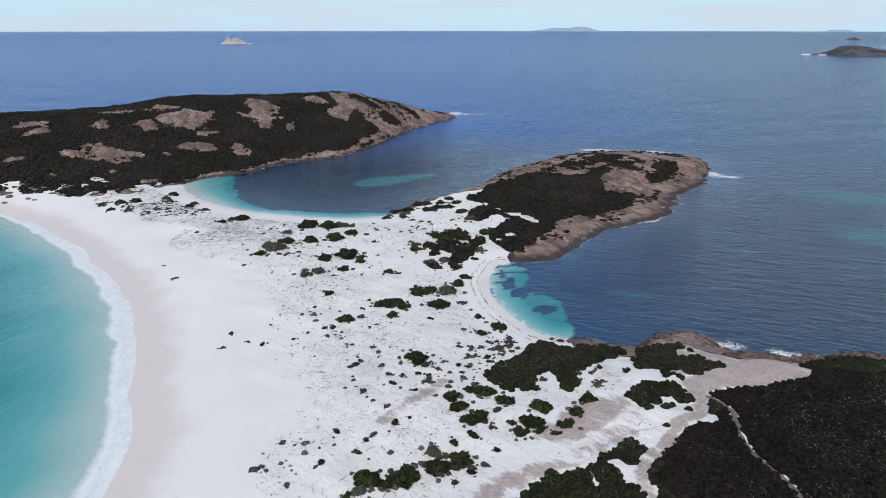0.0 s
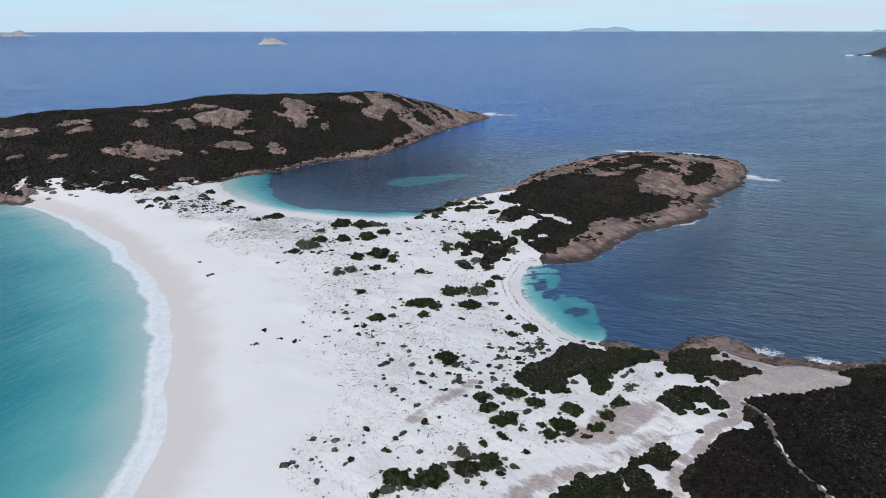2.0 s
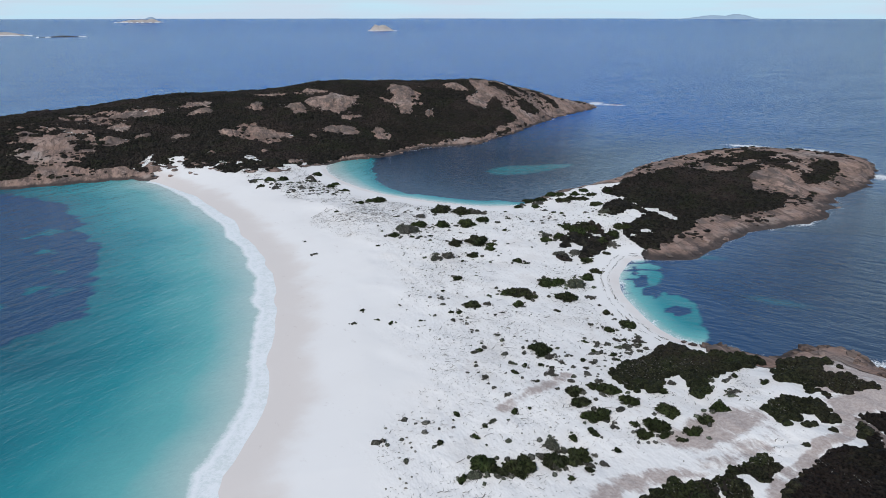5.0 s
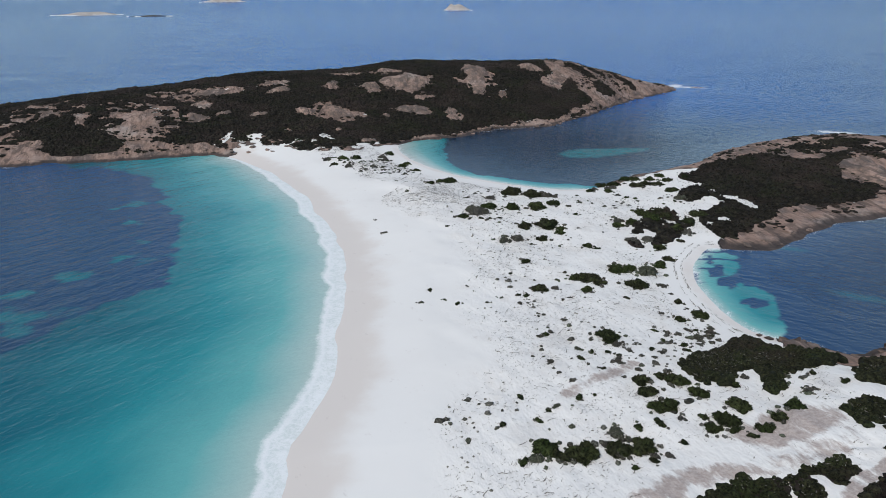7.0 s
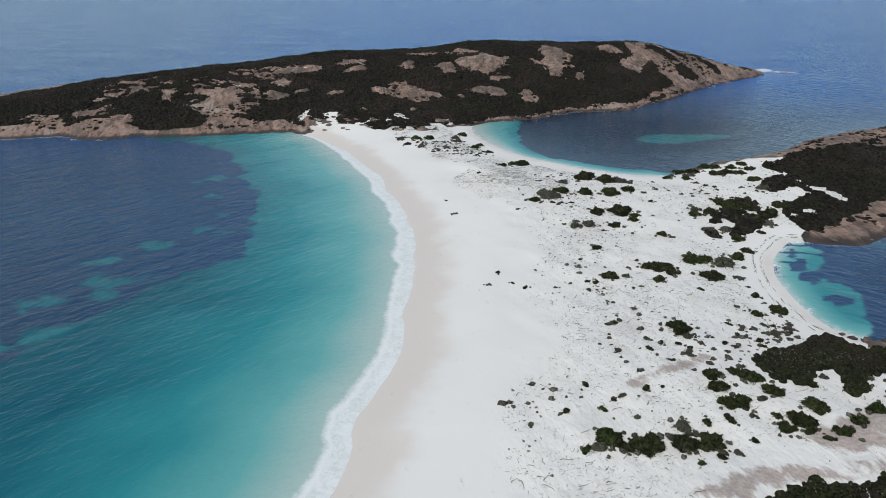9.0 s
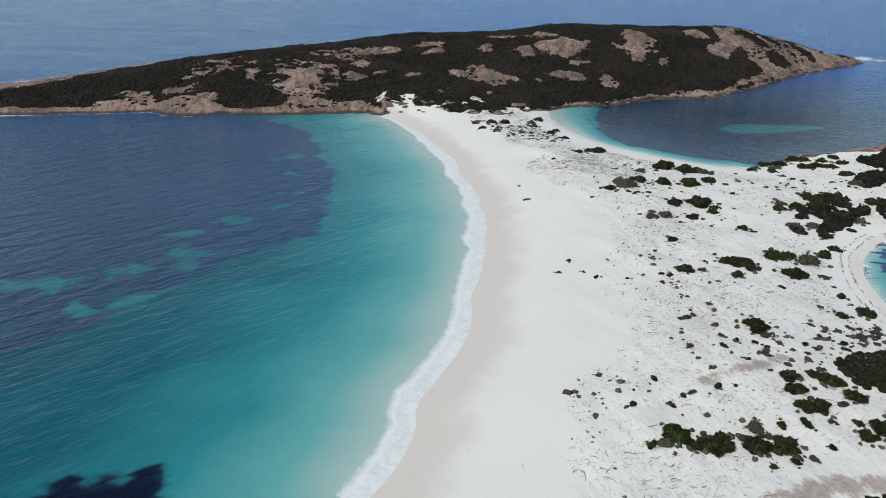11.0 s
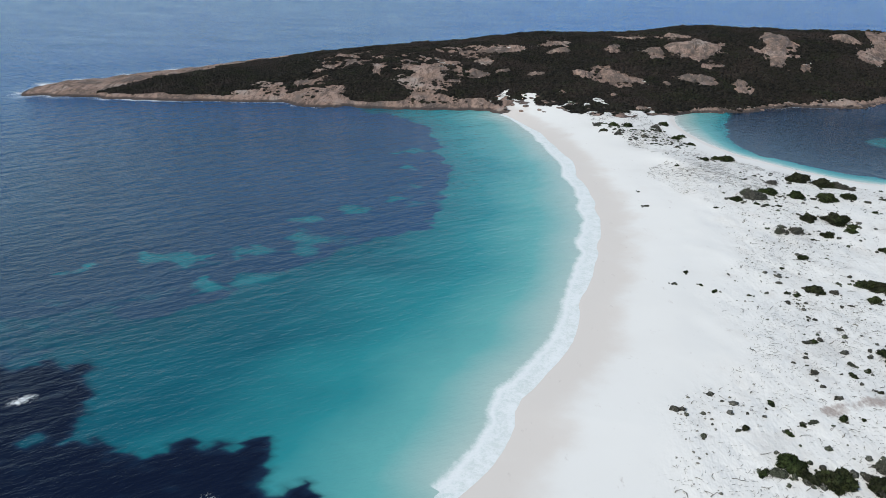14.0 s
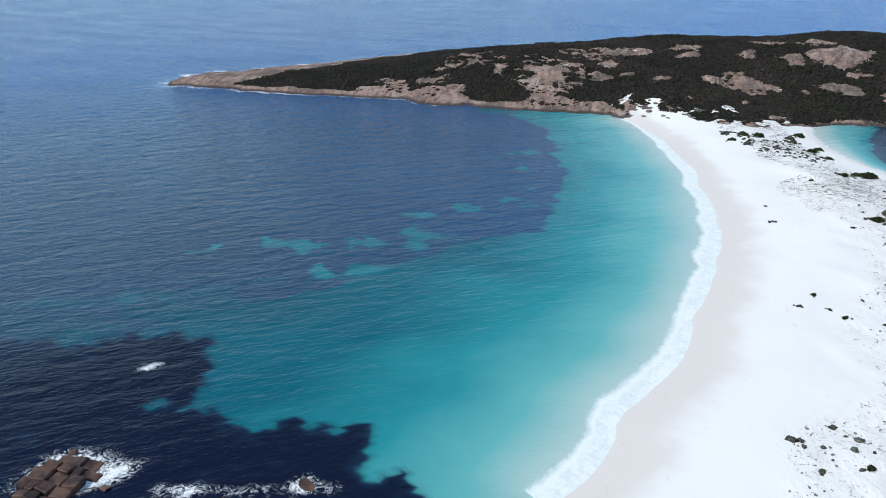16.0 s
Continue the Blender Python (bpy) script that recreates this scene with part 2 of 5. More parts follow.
def granite_color(g):
    """Pink-grey granite: broad pale and pink sheets, dark water streaks down the slope, joints, lichen; returns colour and height."""
    big = g.noise(0.045, 4, 0.55)
    sheet = g.noise(0.14, 5, 0.62, (1.0, 0.5, 1), 33)
    streak = g.noise(0.38, 5, 0.65, (1.0, 0.16, 1.0), 33)
    grain = g.noise(1.3, 5, 0.65)
    c = g.ramp(big, [(0.36, (0.15, 0.12, 0.108)), (0.46, (0.28, 0.19, 0.15)), (0.56, (0.34, 0.235, 0.19)), (0.68, (0.37, 0.31, 0.275))])
    c = g.mix(g.step(sheet, 0.53, 0.66, 0, 0.7), c, (0.38, 0.285, 0.24))
    c = g.mix(g.step(sheet, 0.46, 0.36, 0, 0.8), c, (0.11, 0.085, 0.072))
    c = g.mix(g.step(streak, 0.5, 0.62, 0, 0.8), c, (0.115, 0.085, 0.072))
    fine = g.noise(0.8, 5, 0.7, (1.0, 0.12, 1.0), 33)
    c = g.mix(g.step(fine, 0.5, 0.66, 0, 0.5), c, (0.14, 0.105, 0.09))
    c = g.mix(g.step(fine, 0.47, 0.36, 0, 0.5), c, (0.42, 0.30, 0.245))
    c = g.mix(g.step(grain, 0.6, 0.72, 0, 0.45), c, (0.12, 0.11, 0.1))
    for turn in (25, -50):
        j = g.noise(0.07, 3, 0.5, (1, 0.3, 1), turn)
        c = g.mix(g.step(g.math("ABSOLUTE", g.math("SUBTRACT", j, 0.5)), 0.010, 0.003, 0, 0.5), c, (0.06, 0.05, 0.045))
    return c, g.math("ADD", sheet, g.math("MULTIPLY", grain, 0.25))


def ground_material():
    g = Graph("ground")
    # sand: brilliant white, faintly warm, with soft ripples
    wide, fine = g.noise(0.035, 4), g.noise(1.4, 5, 0.65, (1, 0.35, 1), 35)
    sand = g.mix(wide, (0.78, 0.755, 0.725), (0.85, 0.835, 0.81))
    sand = g.mix(g.math("MULTIPLY", g.step(fine, 0.5, 0.72, 0, 0.25), g.attr("litter")), sand, (0.62, 0.60, 0.57))
    wet = g.attr("wet")
    edge = g.noise(0.09, 5, 0.6)
    wetness = g.step(g.math("ADD", wet, g.math("MULTIPLY", g.math("SUBTRACT", edge, 0.5), 1.3)), 0.1, 0.95)
    sand = g.mix(g.math("MULTIPLY", wetness, 0.85), sand, (0.705, 0.64, 0.59))
    # litter and dead grass on the dunes
    lit = g.attr("litter")
    trash = g.noise(2.3, 5, 0.7, (1, 0.4, 1), -40)
    lump = g.noise(0.12, 3)
    litmask = g.math("MULTIPLY", g.math("MULTIPLY", g.step(trash, 0.58, 0.68), lit), g.step(lump, 0.4, 0.62))
    stain = g.math("MULTIPLY", lit, g.step(g.noise(0.09, 5, 0.65), 0.5, 0.62, 0, 0.22))
    sand = g.mix(stain, sand, (0.60, 0.55, 0.50))
    sand = g.mix(g.math("MULTIPLY", litmask, 0.5), sand, (0.30, 0.27, 0.23))
    pink = g.attr("pink")
    pn = g.noise(0.45, 6, 0.7, (1, 0.45, 1), 40)
    sand = g.mix(g.step(g.math("ADD", pink, g.math("MULTIPLY", g.math("SUBTRACT", pn, 0.5), 2.2)), 0.25, 0.75, 0, 0.85), sand, g.mix(g.step(g.noise(1.6, 5, 0.7), 0.35, 0.65), (0.30, 0.232, 0.208), (0.45, 0.375, 0.34)))
    rock, rock_h = granite_color(g)
    rn = g.noise(0.3, 5, 0.65)
    rockmask = g.step(g.math("ADD", g.attr("rock"), g.math("MULTIPLY", g.math("SUBTRACT", rn, 0.5), 1.3)), 0.42, 0.58)
    # dark tide line at the foot of the rocks
    z = g.node("ShaderNodeSeparateXYZ")
    g.put(z.inputs[0], g.co)
    tide = g.step(g.math("ADD", z.outputs["Z"], g.math("MULTIPLY", g.noise(0.4, 3), 1.2)), 1.9, 1.0)
    rock = g.mix(g.math("MULTIPLY", tide, 0.85), rock, (0.05, 0.043, 0.042))
    # near-black ground below the scrub, so that sparse clumps still look dark
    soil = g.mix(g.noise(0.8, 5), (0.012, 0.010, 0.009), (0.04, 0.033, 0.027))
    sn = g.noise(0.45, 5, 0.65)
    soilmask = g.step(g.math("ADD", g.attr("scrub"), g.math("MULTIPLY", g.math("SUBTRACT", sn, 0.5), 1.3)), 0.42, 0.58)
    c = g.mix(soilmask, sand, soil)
    worn = g.math("MULTIPLY", g.step(g.math("ADD", g.attr("dirt"), g.math("MULTIPLY", g.math("SUBTRACT", g.noise(1.1, 5, 0.7), 0.5), 0.9)), 0.15, 0.55), 0.9)
    c = g.mix(worn, c, g.mix(g.noise(2.2, 4), (0.085, 0.066, 0.056), (0.21, 0.175, 0.155)))
    c = g.mix(rockmask, c, rock)
    n = g.bump(g.noise(0.16, 4, 0.6, (1, 0.6, 1), 30), g.math("MULTIPLY", lit, 0.7), 1.4)
    n = g.bump(fine, g.math("MULTIPLY", lit, 0.35), 0.25, n)
    n = g.bump(g.math("MULTIPLY", g.noise(0.11, 5, 0.6, (1, 1, 0.3)), rockmask), 0.7, 3.2, n)
    n = g.bump(g.math("MULTIPLY", rock_h, rockmask), 1.0, 1.6, n)
    rough = g.math("SUBTRACT", 0.95, g.math("MULTIPLY", wetness, 0.35))
    return g.done(c, rough, n, 0.15)


def sea_material():
    g = Graph("sea")
    tone, deep, foam = g.attr("tone"), g.attr("deep"), g.attr("foam")
    drift = g.noise(0.022, 4, 0.5, (1, 1.5, 1), 50)
    run = g.math("ADD", tone, g.math("MULTIPLY", g.math("MULTIPLY", g.math("SUBTRACT", drift, 0.5), tone), 0.9))
    clear = g.ramp(run, [(0.0, (0.56, 0.60, 0.56)), (0.06, (0.40, 0.55, 0.52)), (0.15, (0.13, 0.41, 0.405)), (0.3, (0.025, 0.247, 0.275)), (0.55, (0.003, 0.105, 0.145)), (1.0, (0.002, 0.056, 0.087))])
    patch = g.noise(0.055, 6, 0.65, (1, 2.0, 1), 55)
    fray = g.noise(0.4, 5, 0.65)
    d = g.math("ADD", deep, g.math("MULTIPLY", g.math("SUBTRACT", patch, 0.5), 0.4))
    d = g.math("ADD", d, g.math("MULTIPLY", g.math("SUBTRACT", fray, 0.5), 0.55))
    # weed beds, with the sky's reflection painted into their colour: blue over the west reef, greyer to the east; near
    # black in the deep north cove
    bed = g.noise(0.02, 4)
    weed = g.mix(bed, (0.007, 0.028, 0.064), (0.019, 0.062, 0.122))
    weed = g.mix(g.attr("east"), weed, g.mix(bed, (0.022, 0.036, 0.056), (0.034, 0.056, 0.088)))
    weed = g.mix(g.attr("cove"), weed, g.mix(bed, (0.004, 0.018, 0.045), (0.008, 0.034, 0.07)))
    # bluer on some bearings: reflected sky and cloud shadow put into the base colour
    blue = g.mix(g.attr("open"), weed, g.mix(g.attr("sky_tint"), g.mix(g.attr("east"), (0.016, 0.095, 0.27), (0.030, 0.085, 0.18)), (0.004, 0.10, 0.36)))
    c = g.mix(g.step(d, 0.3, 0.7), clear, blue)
    c = g.mix(g.math("MULTIPLY", g.attr("kelp"), 0.93), c, (0.003, 0.005, 0.019))
    c = g.mix(g.math("MULTIPLY", g.attr("pale"), 0.6), c, (0.03, 0.24, 0.26))
    lace = g.noise(0.6, 6, 0.75, (1, 1, 1), twist=2.2)
    broad = g.noise(0.15, 3)
    vein = g.step(g.math("ABSOLUTE", g.math("SUBTRACT", g.noise(0.55, 5, 0.65, twist=1.6), 0.5)), 0.07, 0.0, -0.3, 0.35)
    fm = g.math("ADD", g.math("ADD", foam, vein), g.math("MULTIPLY", g.math("SUBTRACT", lace, 0.5), 1.6))
    fm = g.math("ADD", fm, g.math("MULTIPLY", g.math("SUBTRACT", broad, 0.5), 1.2))
    fm = g.math("MULTIPLY", g.step(fm, 0.35, 1.25), g.step(foam, 0.02, 0.12))
    # the wash on the beach: a bright ragged front, thinning to lace on the sand side
    off, band = g.attr("off"), g.attr("band")
    swirl = g.math("ADD", g.math("MULTIPLY", g.math("SUBTRACT", g.noise(0.22, 6, 0.65), 0.5), 3.2), g.math("MULTIPLY", g.math("SUBTRACT", g.noise(1.6, 4, 0.7), 0.5), 1.6))
    reach = g.math("SUBTRACT", g.math("ADD", off, swirl), band)
    wash = g.math("MULTIPLY", g.step(reach, 1.2, -0.9), g.step(off, 30.0, 20.0))
    holes = g.step(g.math("ADD", g.math("MULTIPLY", g.noise(1.1, 6, 0.75), 0.6), g.math("MULTIPLY", g.noise(0.28, 4, 0.6), 0.4)), 0.40, 0.56, 0.55, 1.0)
    thin = g.math("MAXIMUM", holes, g.step(reach, -3.0, -0.8))
    wash = g.math("MULTIPLY", wash, thin)
    fm = g.math("MAXIMUM", fm, g.math("MULTIPLY", wash, 0.95))
    c = g.mix(fm, c, (0.84, 0.86, 0.865))
    # wind ripples over chop and low swell, rougher in the gusts
    gust = g.noise(0.012, 5, 0.6, (0.8, 2.4, 1), 20)
    # inside the bay the waves wheel round to face the beach
    west = g.attr("west")

    def waves(scale, detail, stretch, turn_open, turn_bay):
        n = g.node("ShaderNodeMix")
        g.put(n.inputs[0], west)
        g.put(n.inputs[2], g.noise(scale, detail, 0.6, stretch, turn_open))
        g.put(n.inputs[3], g.noise(scale, detail, 0.6, stretch, turn_bay))
        return n.outputs[0]

    small = waves(0.8, 3, (0.8, 1.5, 1), -30, 64)
    chop = waves(0.33, 4, (0.75, 1.5, 1), -26, 66)
    swell = waves(0.12, 3, (0.65, 1.6, 1), -20, 68)
    calm = g.attr("calm")
    n = g.bump(swell, g.math("MULTIPLY", calm, g.math("MULTIPLY_ADD", g.attr("open"), 1.1, 0.4)), 2.9)
    n = g.bump(chop, g.math("MULTIPLY", calm, g.math("MULTIPLY", g.step(gust, 0.3, 0.7, 0.6, 1.0), g.math("MULTIPLY_ADD", west, -0.4, 1.0))), 1.2, n)
    n = g.bump(small, g.math("MULTIPLY", calm, 0.8), 0.3, n)
    lane = g.math("ADD", g.math("MULTIPLY", gust, 0.6), g.math("MULTIPLY", g.noise(0.1, 5, 0.7, (0.6, 1.8, 1), 20), 0.4))
    rough = g.math("ADD", g.math("MULTIPLY_ADD", g.attr("open"), g.step(lane, 0.35, 0.65, 0.03, 0.11), 0.13), g.math("MULTIPLY", fm, 0.7))
    g.bsdf.inputs["IOR"].default_value = 1.333
    return g.done(c, rough, n, g.math("SUBTRACT", g.math("MULTIPLY_ADD", g.math("MULTIPLY", g.attr("sky_tint"), g.attr("open")), -0.24, 0.5), g.math("MULTIPLY", g.attr("kelp"), 0.3)))


def leaf_material(name, dark, light, dry, per_object=False, fleck=(0.075, 0.075, 0.06), grain=5.0):
    """Tough coastal leaves: shaded gaps and lit tufts painted into the colour, some dry brown clumps and pale dead
    flecks.
    """
    g = Graph(name)
    r = g.each() if per_object else g.island()
    tuft = g.noise(grain, 4, 0.7)
    c = g.mix(r, dark, light)
    c = g.mix(g.step(g.noise(0.035, 4, 0.6), 0.46, 0.62, 0, 0.8), c, dry)
    c = g.mix(g.step(g.noise(0.05, 5, 0.65, (1, 1.6, 1), 40), 0.5, 0.62, 0, 0.6), c, (light[0] * 0.85, light[1] * 1.1, light[2] * 0.75))
    # painted shade between the leaves, then painted light on the tufts
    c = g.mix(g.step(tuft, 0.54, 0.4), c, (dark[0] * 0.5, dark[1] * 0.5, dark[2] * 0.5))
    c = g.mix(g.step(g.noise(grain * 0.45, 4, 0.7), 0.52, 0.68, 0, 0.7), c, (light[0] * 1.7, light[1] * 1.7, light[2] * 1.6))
    c = g.mix(g.step(g.noise(grain * 0.7, 5, 0.75), 0.67, 0.75, 0, 0.7), c, fleck)
    return g.done(c, 0.75, g.bump(tuft, 1.0, 1.2 / grain), 0.1)


def rock_material():
    g = Graph("granite")
    c, h = granite_color(g)
    # grey-black lichen in blotches
    c = g.mix(g.step(g.noise(0.24, 5, 0.65), 0.42, 0.6, 0, 0.7), c, (0.10, 0.082, 0.072))
    return g.done(c, 0.85, g.bump(h, 0.8, 0.5), 0.2)


def plain_material(name, a, b, scale, rough=0.9):
    g = Graph(name)
    n = g.noise(scale, 5, 0.6)
    return g.done(g.mix(g.step(n, 0.35, 0.65), a, b), rough, g.bump(n, 0.4, 0.3), 0.15)


MAT_GROUND = ground_material()
MAT_SEA = sea_material()
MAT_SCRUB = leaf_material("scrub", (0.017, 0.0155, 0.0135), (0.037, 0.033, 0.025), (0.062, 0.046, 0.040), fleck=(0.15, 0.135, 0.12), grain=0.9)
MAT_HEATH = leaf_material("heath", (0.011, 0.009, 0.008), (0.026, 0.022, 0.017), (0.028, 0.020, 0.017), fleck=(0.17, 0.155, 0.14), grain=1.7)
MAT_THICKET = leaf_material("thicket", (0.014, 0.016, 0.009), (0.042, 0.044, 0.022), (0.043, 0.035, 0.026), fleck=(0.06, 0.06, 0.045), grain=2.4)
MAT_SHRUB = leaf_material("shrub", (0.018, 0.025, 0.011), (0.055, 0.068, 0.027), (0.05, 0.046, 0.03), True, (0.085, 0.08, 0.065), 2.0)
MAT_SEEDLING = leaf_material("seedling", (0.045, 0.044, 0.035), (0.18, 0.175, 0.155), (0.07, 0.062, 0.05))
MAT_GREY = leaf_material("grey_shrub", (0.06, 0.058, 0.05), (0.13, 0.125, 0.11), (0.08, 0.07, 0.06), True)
MAT_TWIG = plain_material("twig", (0.14, 0.125, 0.11), (0.27, 0.245, 0.22), 1.5)
MAT_RUNNER = plain_material("runner", (0.17, 0.155, 0.135), (0.34, 0.31, 0.275), 0.9)
MAT_TUFT = plain_material("tuft", (0.10, 0.10, 0.08), (0.24, 0.23, 0.2), 0.8)
MAT_BLEACHED = plain_material("bleached_wood", (0.14, 0.128, 0.115), (0.30, 0.275, 0.25), 1.5)
MAT_ROCK = rock_material()
MAT_BROWN = plain_material("brown_granite", (0.03, 0.022, 0.022), (0.13, 0.075, 0.055), 0.35, 0.5)
MAT_LEDGE = plain_material("ledge_granite", (0.045, 0.036, 0.033), (0.19, 0.135, 0.11), 0.5)
MAT_FAR_PALE = plain_material("far_pale_rock", (0.36, 0.32, 0.29), (0.52, 0.47, 0.43), 0.03)
MAT_FAR_DARK = plain_material("far_scrub", (0.04, 0.045, 0.05), (0.12, 0.11, 0.11), 0.03)
# distance haze painted in: pale blue-grey base colour for the horizon islands
MAT_HAZE_TINT = plain_material("haze_tinted_land", (0.30, 0.40, 0.50), (0.33, 0.43, 0.53), 0.004)
MAT_SURF = plain_material("surf", (0.75, 0.78, 0.8), (0.85, 0.87, 0.88), 0.6, 0.6)


# ---- meshes from numbers ----
def mesh_object(name, verts, faces, mat, attrs=None, shade=False, parent=None):
    """One mesh object from arrays of corners and equal-sided faces."""
    me = D.meshes.new(name)
    verts, faces = np.asarray(verts, np.float32), np.asarray(faces, np.int32)
    k = faces.shape[1]
    me.vertices.add(len(verts))
    me.vertices.foreach_set("co", verts.ravel())
    me.loops.add(faces.size)
    me.loops.foreach_set("vertex_index", faces.ravel())
    me.polygons.add(len(faces))
    me.polygons.foreach_set("loop_start", np.arange(0, faces.size, k, dtype=np.int32))
    me.update(calc_edges=True)
    if shade:
        me.polygons.foreach_set("use_smooth", np.ones(len(faces), bool))
    for key, val in (attrs or {}).items():
        me.attributes.new(key, "FLOAT", "POINT").data.foreach_set("value", np.asarray(val, np.float32).ravel())
    me.materials.append(mat)
    ob = new(name, me)
    if parent is not None:
        ob.parent = parent
    return ob


def axis(stops):
    """Grid lines: stops are (place, spacing up to the next place)."""
    out = []
    for (a, s), (b, _) in zip(stops[:-1], stops[1:]):
        n = max(1, int(round((b - a) / s)))
        out += list(a + (b - a) * np.arange(n) / n)
    return np.array(out + [stops[-1][0]], float)


def grid(xs, ys):
    gx, gy = np.meshgrid(xs, ys)
    w, h = len(xs), len(ys)
    i = (np.arange(h - 1)[:, None] * w + np.arange(w - 1)[None, :]).ravel()
    return gx.ravel(), gy.ravel(), np.stack([i, i + 1, i + w + 1, i + w], 1)


def blob(x, y, spots, grow=1.0):
    """How far inside a set of round or oval spots (x, y, across, along) a place lies: 1 at the heart, 0 at the edge and beyond.
    Along runs away from the plan's origin."""
    best = np.zeros(x.shape)
    for cx, cy, across, along in spots:
        r = math.hypot(cx, cy)
        ux, uy = cx / r, cy / r
        a = (x - cx) * ux + (y - cy) * uy
        b = (x - cx) * uy - (y - cy) * ux
        best = np.maximum(best, 1 - np.sqrt((a / (along * grow)) ** 2 + (b / (across * grow)) ** 2))
    return np.clip(best, 0, 1)


# ---- plan of the cover ----
ISLAND = [(-235, 309), (-220, 316), (-213, 325), (-192, 329), (-171, 323), (-151, 333), (-139, 364), (-110, 400), (-80, 440), (-50, 484), (-25, 573), (12, 655), (-60, 705), (-300, 590), (-437, 530), (-480, 366), (-492, 190), (-456, 182), (-350, 244), (-269, 283)]
# granite outcrops on the island (x, y, across, along)
OUTCROPS = [(-166, 457, 17, 19), (-184, 439, 7, 8), (-129, 498, 12, 30), (-119, 473, 7, 10), (-104, 475, 3, 5), (-126, 429, 6, 8), (-149, 418, 10, 6), (-158, 401, 3, 3), (-202, 380, 8, 7), (-187, 391, 12, 11), (-174, 365, 2.5, 2.5), (-209, 431, 6, 9), (-245, 422, 11, 9), (-234, 408, 8, 5), (-274, 392, 15, 9)]
OUTCROPS += [(-260, 353, 9, 6), (-227, 369, 9, 4), (-247, 364, 5, 3), (-97, 539, 11, 7), (-153, 356, 3.5, 4), (-210, 458, 13, 5), (-185, 474, 12, 6), (-268, 372, 10, 7)]
# broad bare slopes, and slopes only half grown over
WEST_ROCK = [(-239, 298), (-261, 285), (-314, 253), (-355, 243), (-367, 253), (-364, 269), (-351, 275), (-337, 269), (-333, 275), (-327, 284), (-311, 290), (-303, 281), (-292, 279), (-271, 288), (-270, 295), (-274, 304), (-285, 309), (-290, 313), (-312, 315), (-315, 326), (-315, 340), (-299, 358), (-278, 358), (-267, 350), (-261, 334), (-258, 320), (-252, 316), (-239, 319), (-222, 322), (-213, 313)]
WEST_MIXED = [(-362, 328), (-347, 341), (-326, 353), (-302, 397), (-267, 404), (-256, 387), (-279, 377), (-295, 363), (-315, 340), (-315, 326), (-339, 313), (-327, 284), (-335, 276), (-345, 278), (-349, 298)]
EAST_ROCK = [(7, 636), (-12, 591), (-31, 559), (-43, 524), (-57, 479), (-64, 459), (-61, 481), (-48, 524), (-55, 536), (-67, 545), (-73, 518), (-84, 521), (-82, 544), (-92, 567), (-88, 576), (-74, 585), (-40, 615), (-13, 640), (5, 655)]
EAST_SCRUB = [(-64, 572, 15, 6), (-42, 561, 11, 12), (-30, 606, 12, 6), (-20, 598, 5, 6), (-52, 590, 10, 6)]
HEAD_ROCK = [(66, 286, 14, 10), (45, 260, 8, 13), (97, 310, 12, 15), (124, 348, 8, 15), (32, 239, 9, 4), (140, 387, 9, 20)]
HEAD_DOME = (94, 353, 13, 19)
HEAD_MAIN = [(18, 333), (27, 349), (40, 360), (53, 367), (63, 360), (73, 363), (82, 379), (88, 374), (89, 364), (81, 347), (80, 340), (87, 333), (99, 349), (104, 347), (102, 329), (90, 315), (82, 307), (73, 298), (65, 294), (58, 296), (52, 288), (47, 280), (42, 267), (37, 256), (31, 246), (28, 243), (24, 250), (22, 255), (18, 261), (17, 272), (22, 275), (26, 284), (23, 289), (18, 286), (14, 279), (12, 287), (11, 296), (15, 307), (18, 310), (12, 320)]
HEAD_SCRUB = [
    HEAD_MAIN,
    [(98, 334), (106, 350), (109, 368), (102, 382), (112, 388), (121, 380), (118, 352), (108, 330)],
    [(112, 380), (126, 395), (137, 388), (128, 365), (116, 345), (106, 345), (107, 364)],
    [(-3, 257), (4, 268), (10, 265), (14, 255), (11, 243), (5, 236), (-3, 237)],
    [(-7, 231), (1, 238), (7, 234), (3, 227), (-3, 226)],
]
HEAD_MIXED = [(53, 370), (69, 392), (90, 416), (105, 408), (118, 392), (112, 372), (92, 378), (75, 372)]
HEAD_ZONE = [(-10, 332), (6, 335), (30, 340), (45, 335), (52, 312), (46, 294), (38, 274), (30, 254), (25, 241), (31, 226), (60, 235), (180, 340), (180, 470), (100, 490), (20, 410), (-20, 330)]
HEAD_SAND = [(31, 291, 4, 4), (35, 288.5, 4, 4), (38, 284, 2.5, 3), (22, 286, 3, 3), (26, 285, 3, 3), (26.7, 264, 3, 3), (18.7, 266, 2, 3), (21, 258, 2, 2), (24, 300, 2, 2)]
HEATH = [(35.9, 99.1), (35.4, 102.5), (35.8, 105.7), (37.9, 109.5), (41.2, 112.6), (43.3, 114.8), (45.4, 117.8), (47.9, 120.4), (50.6, 121.2), (52.2, 119.1), (54.5, 123.3), (53.8, 126.3), (54.5, 129.9), (56.5, 133.6), (59.8, 135.1), (64.4, 135.9), (69.2, 135.9), (73.9, 136.9), (79.5, 138.4), (82.6, 142.4), (80.6, 144), (89, 150.3), (98, 154.2), (102.6, 146.9), (150, 140), (200, 60), (180, -60), (60, -120), (20, -60), (10, 40), (28, 75)]
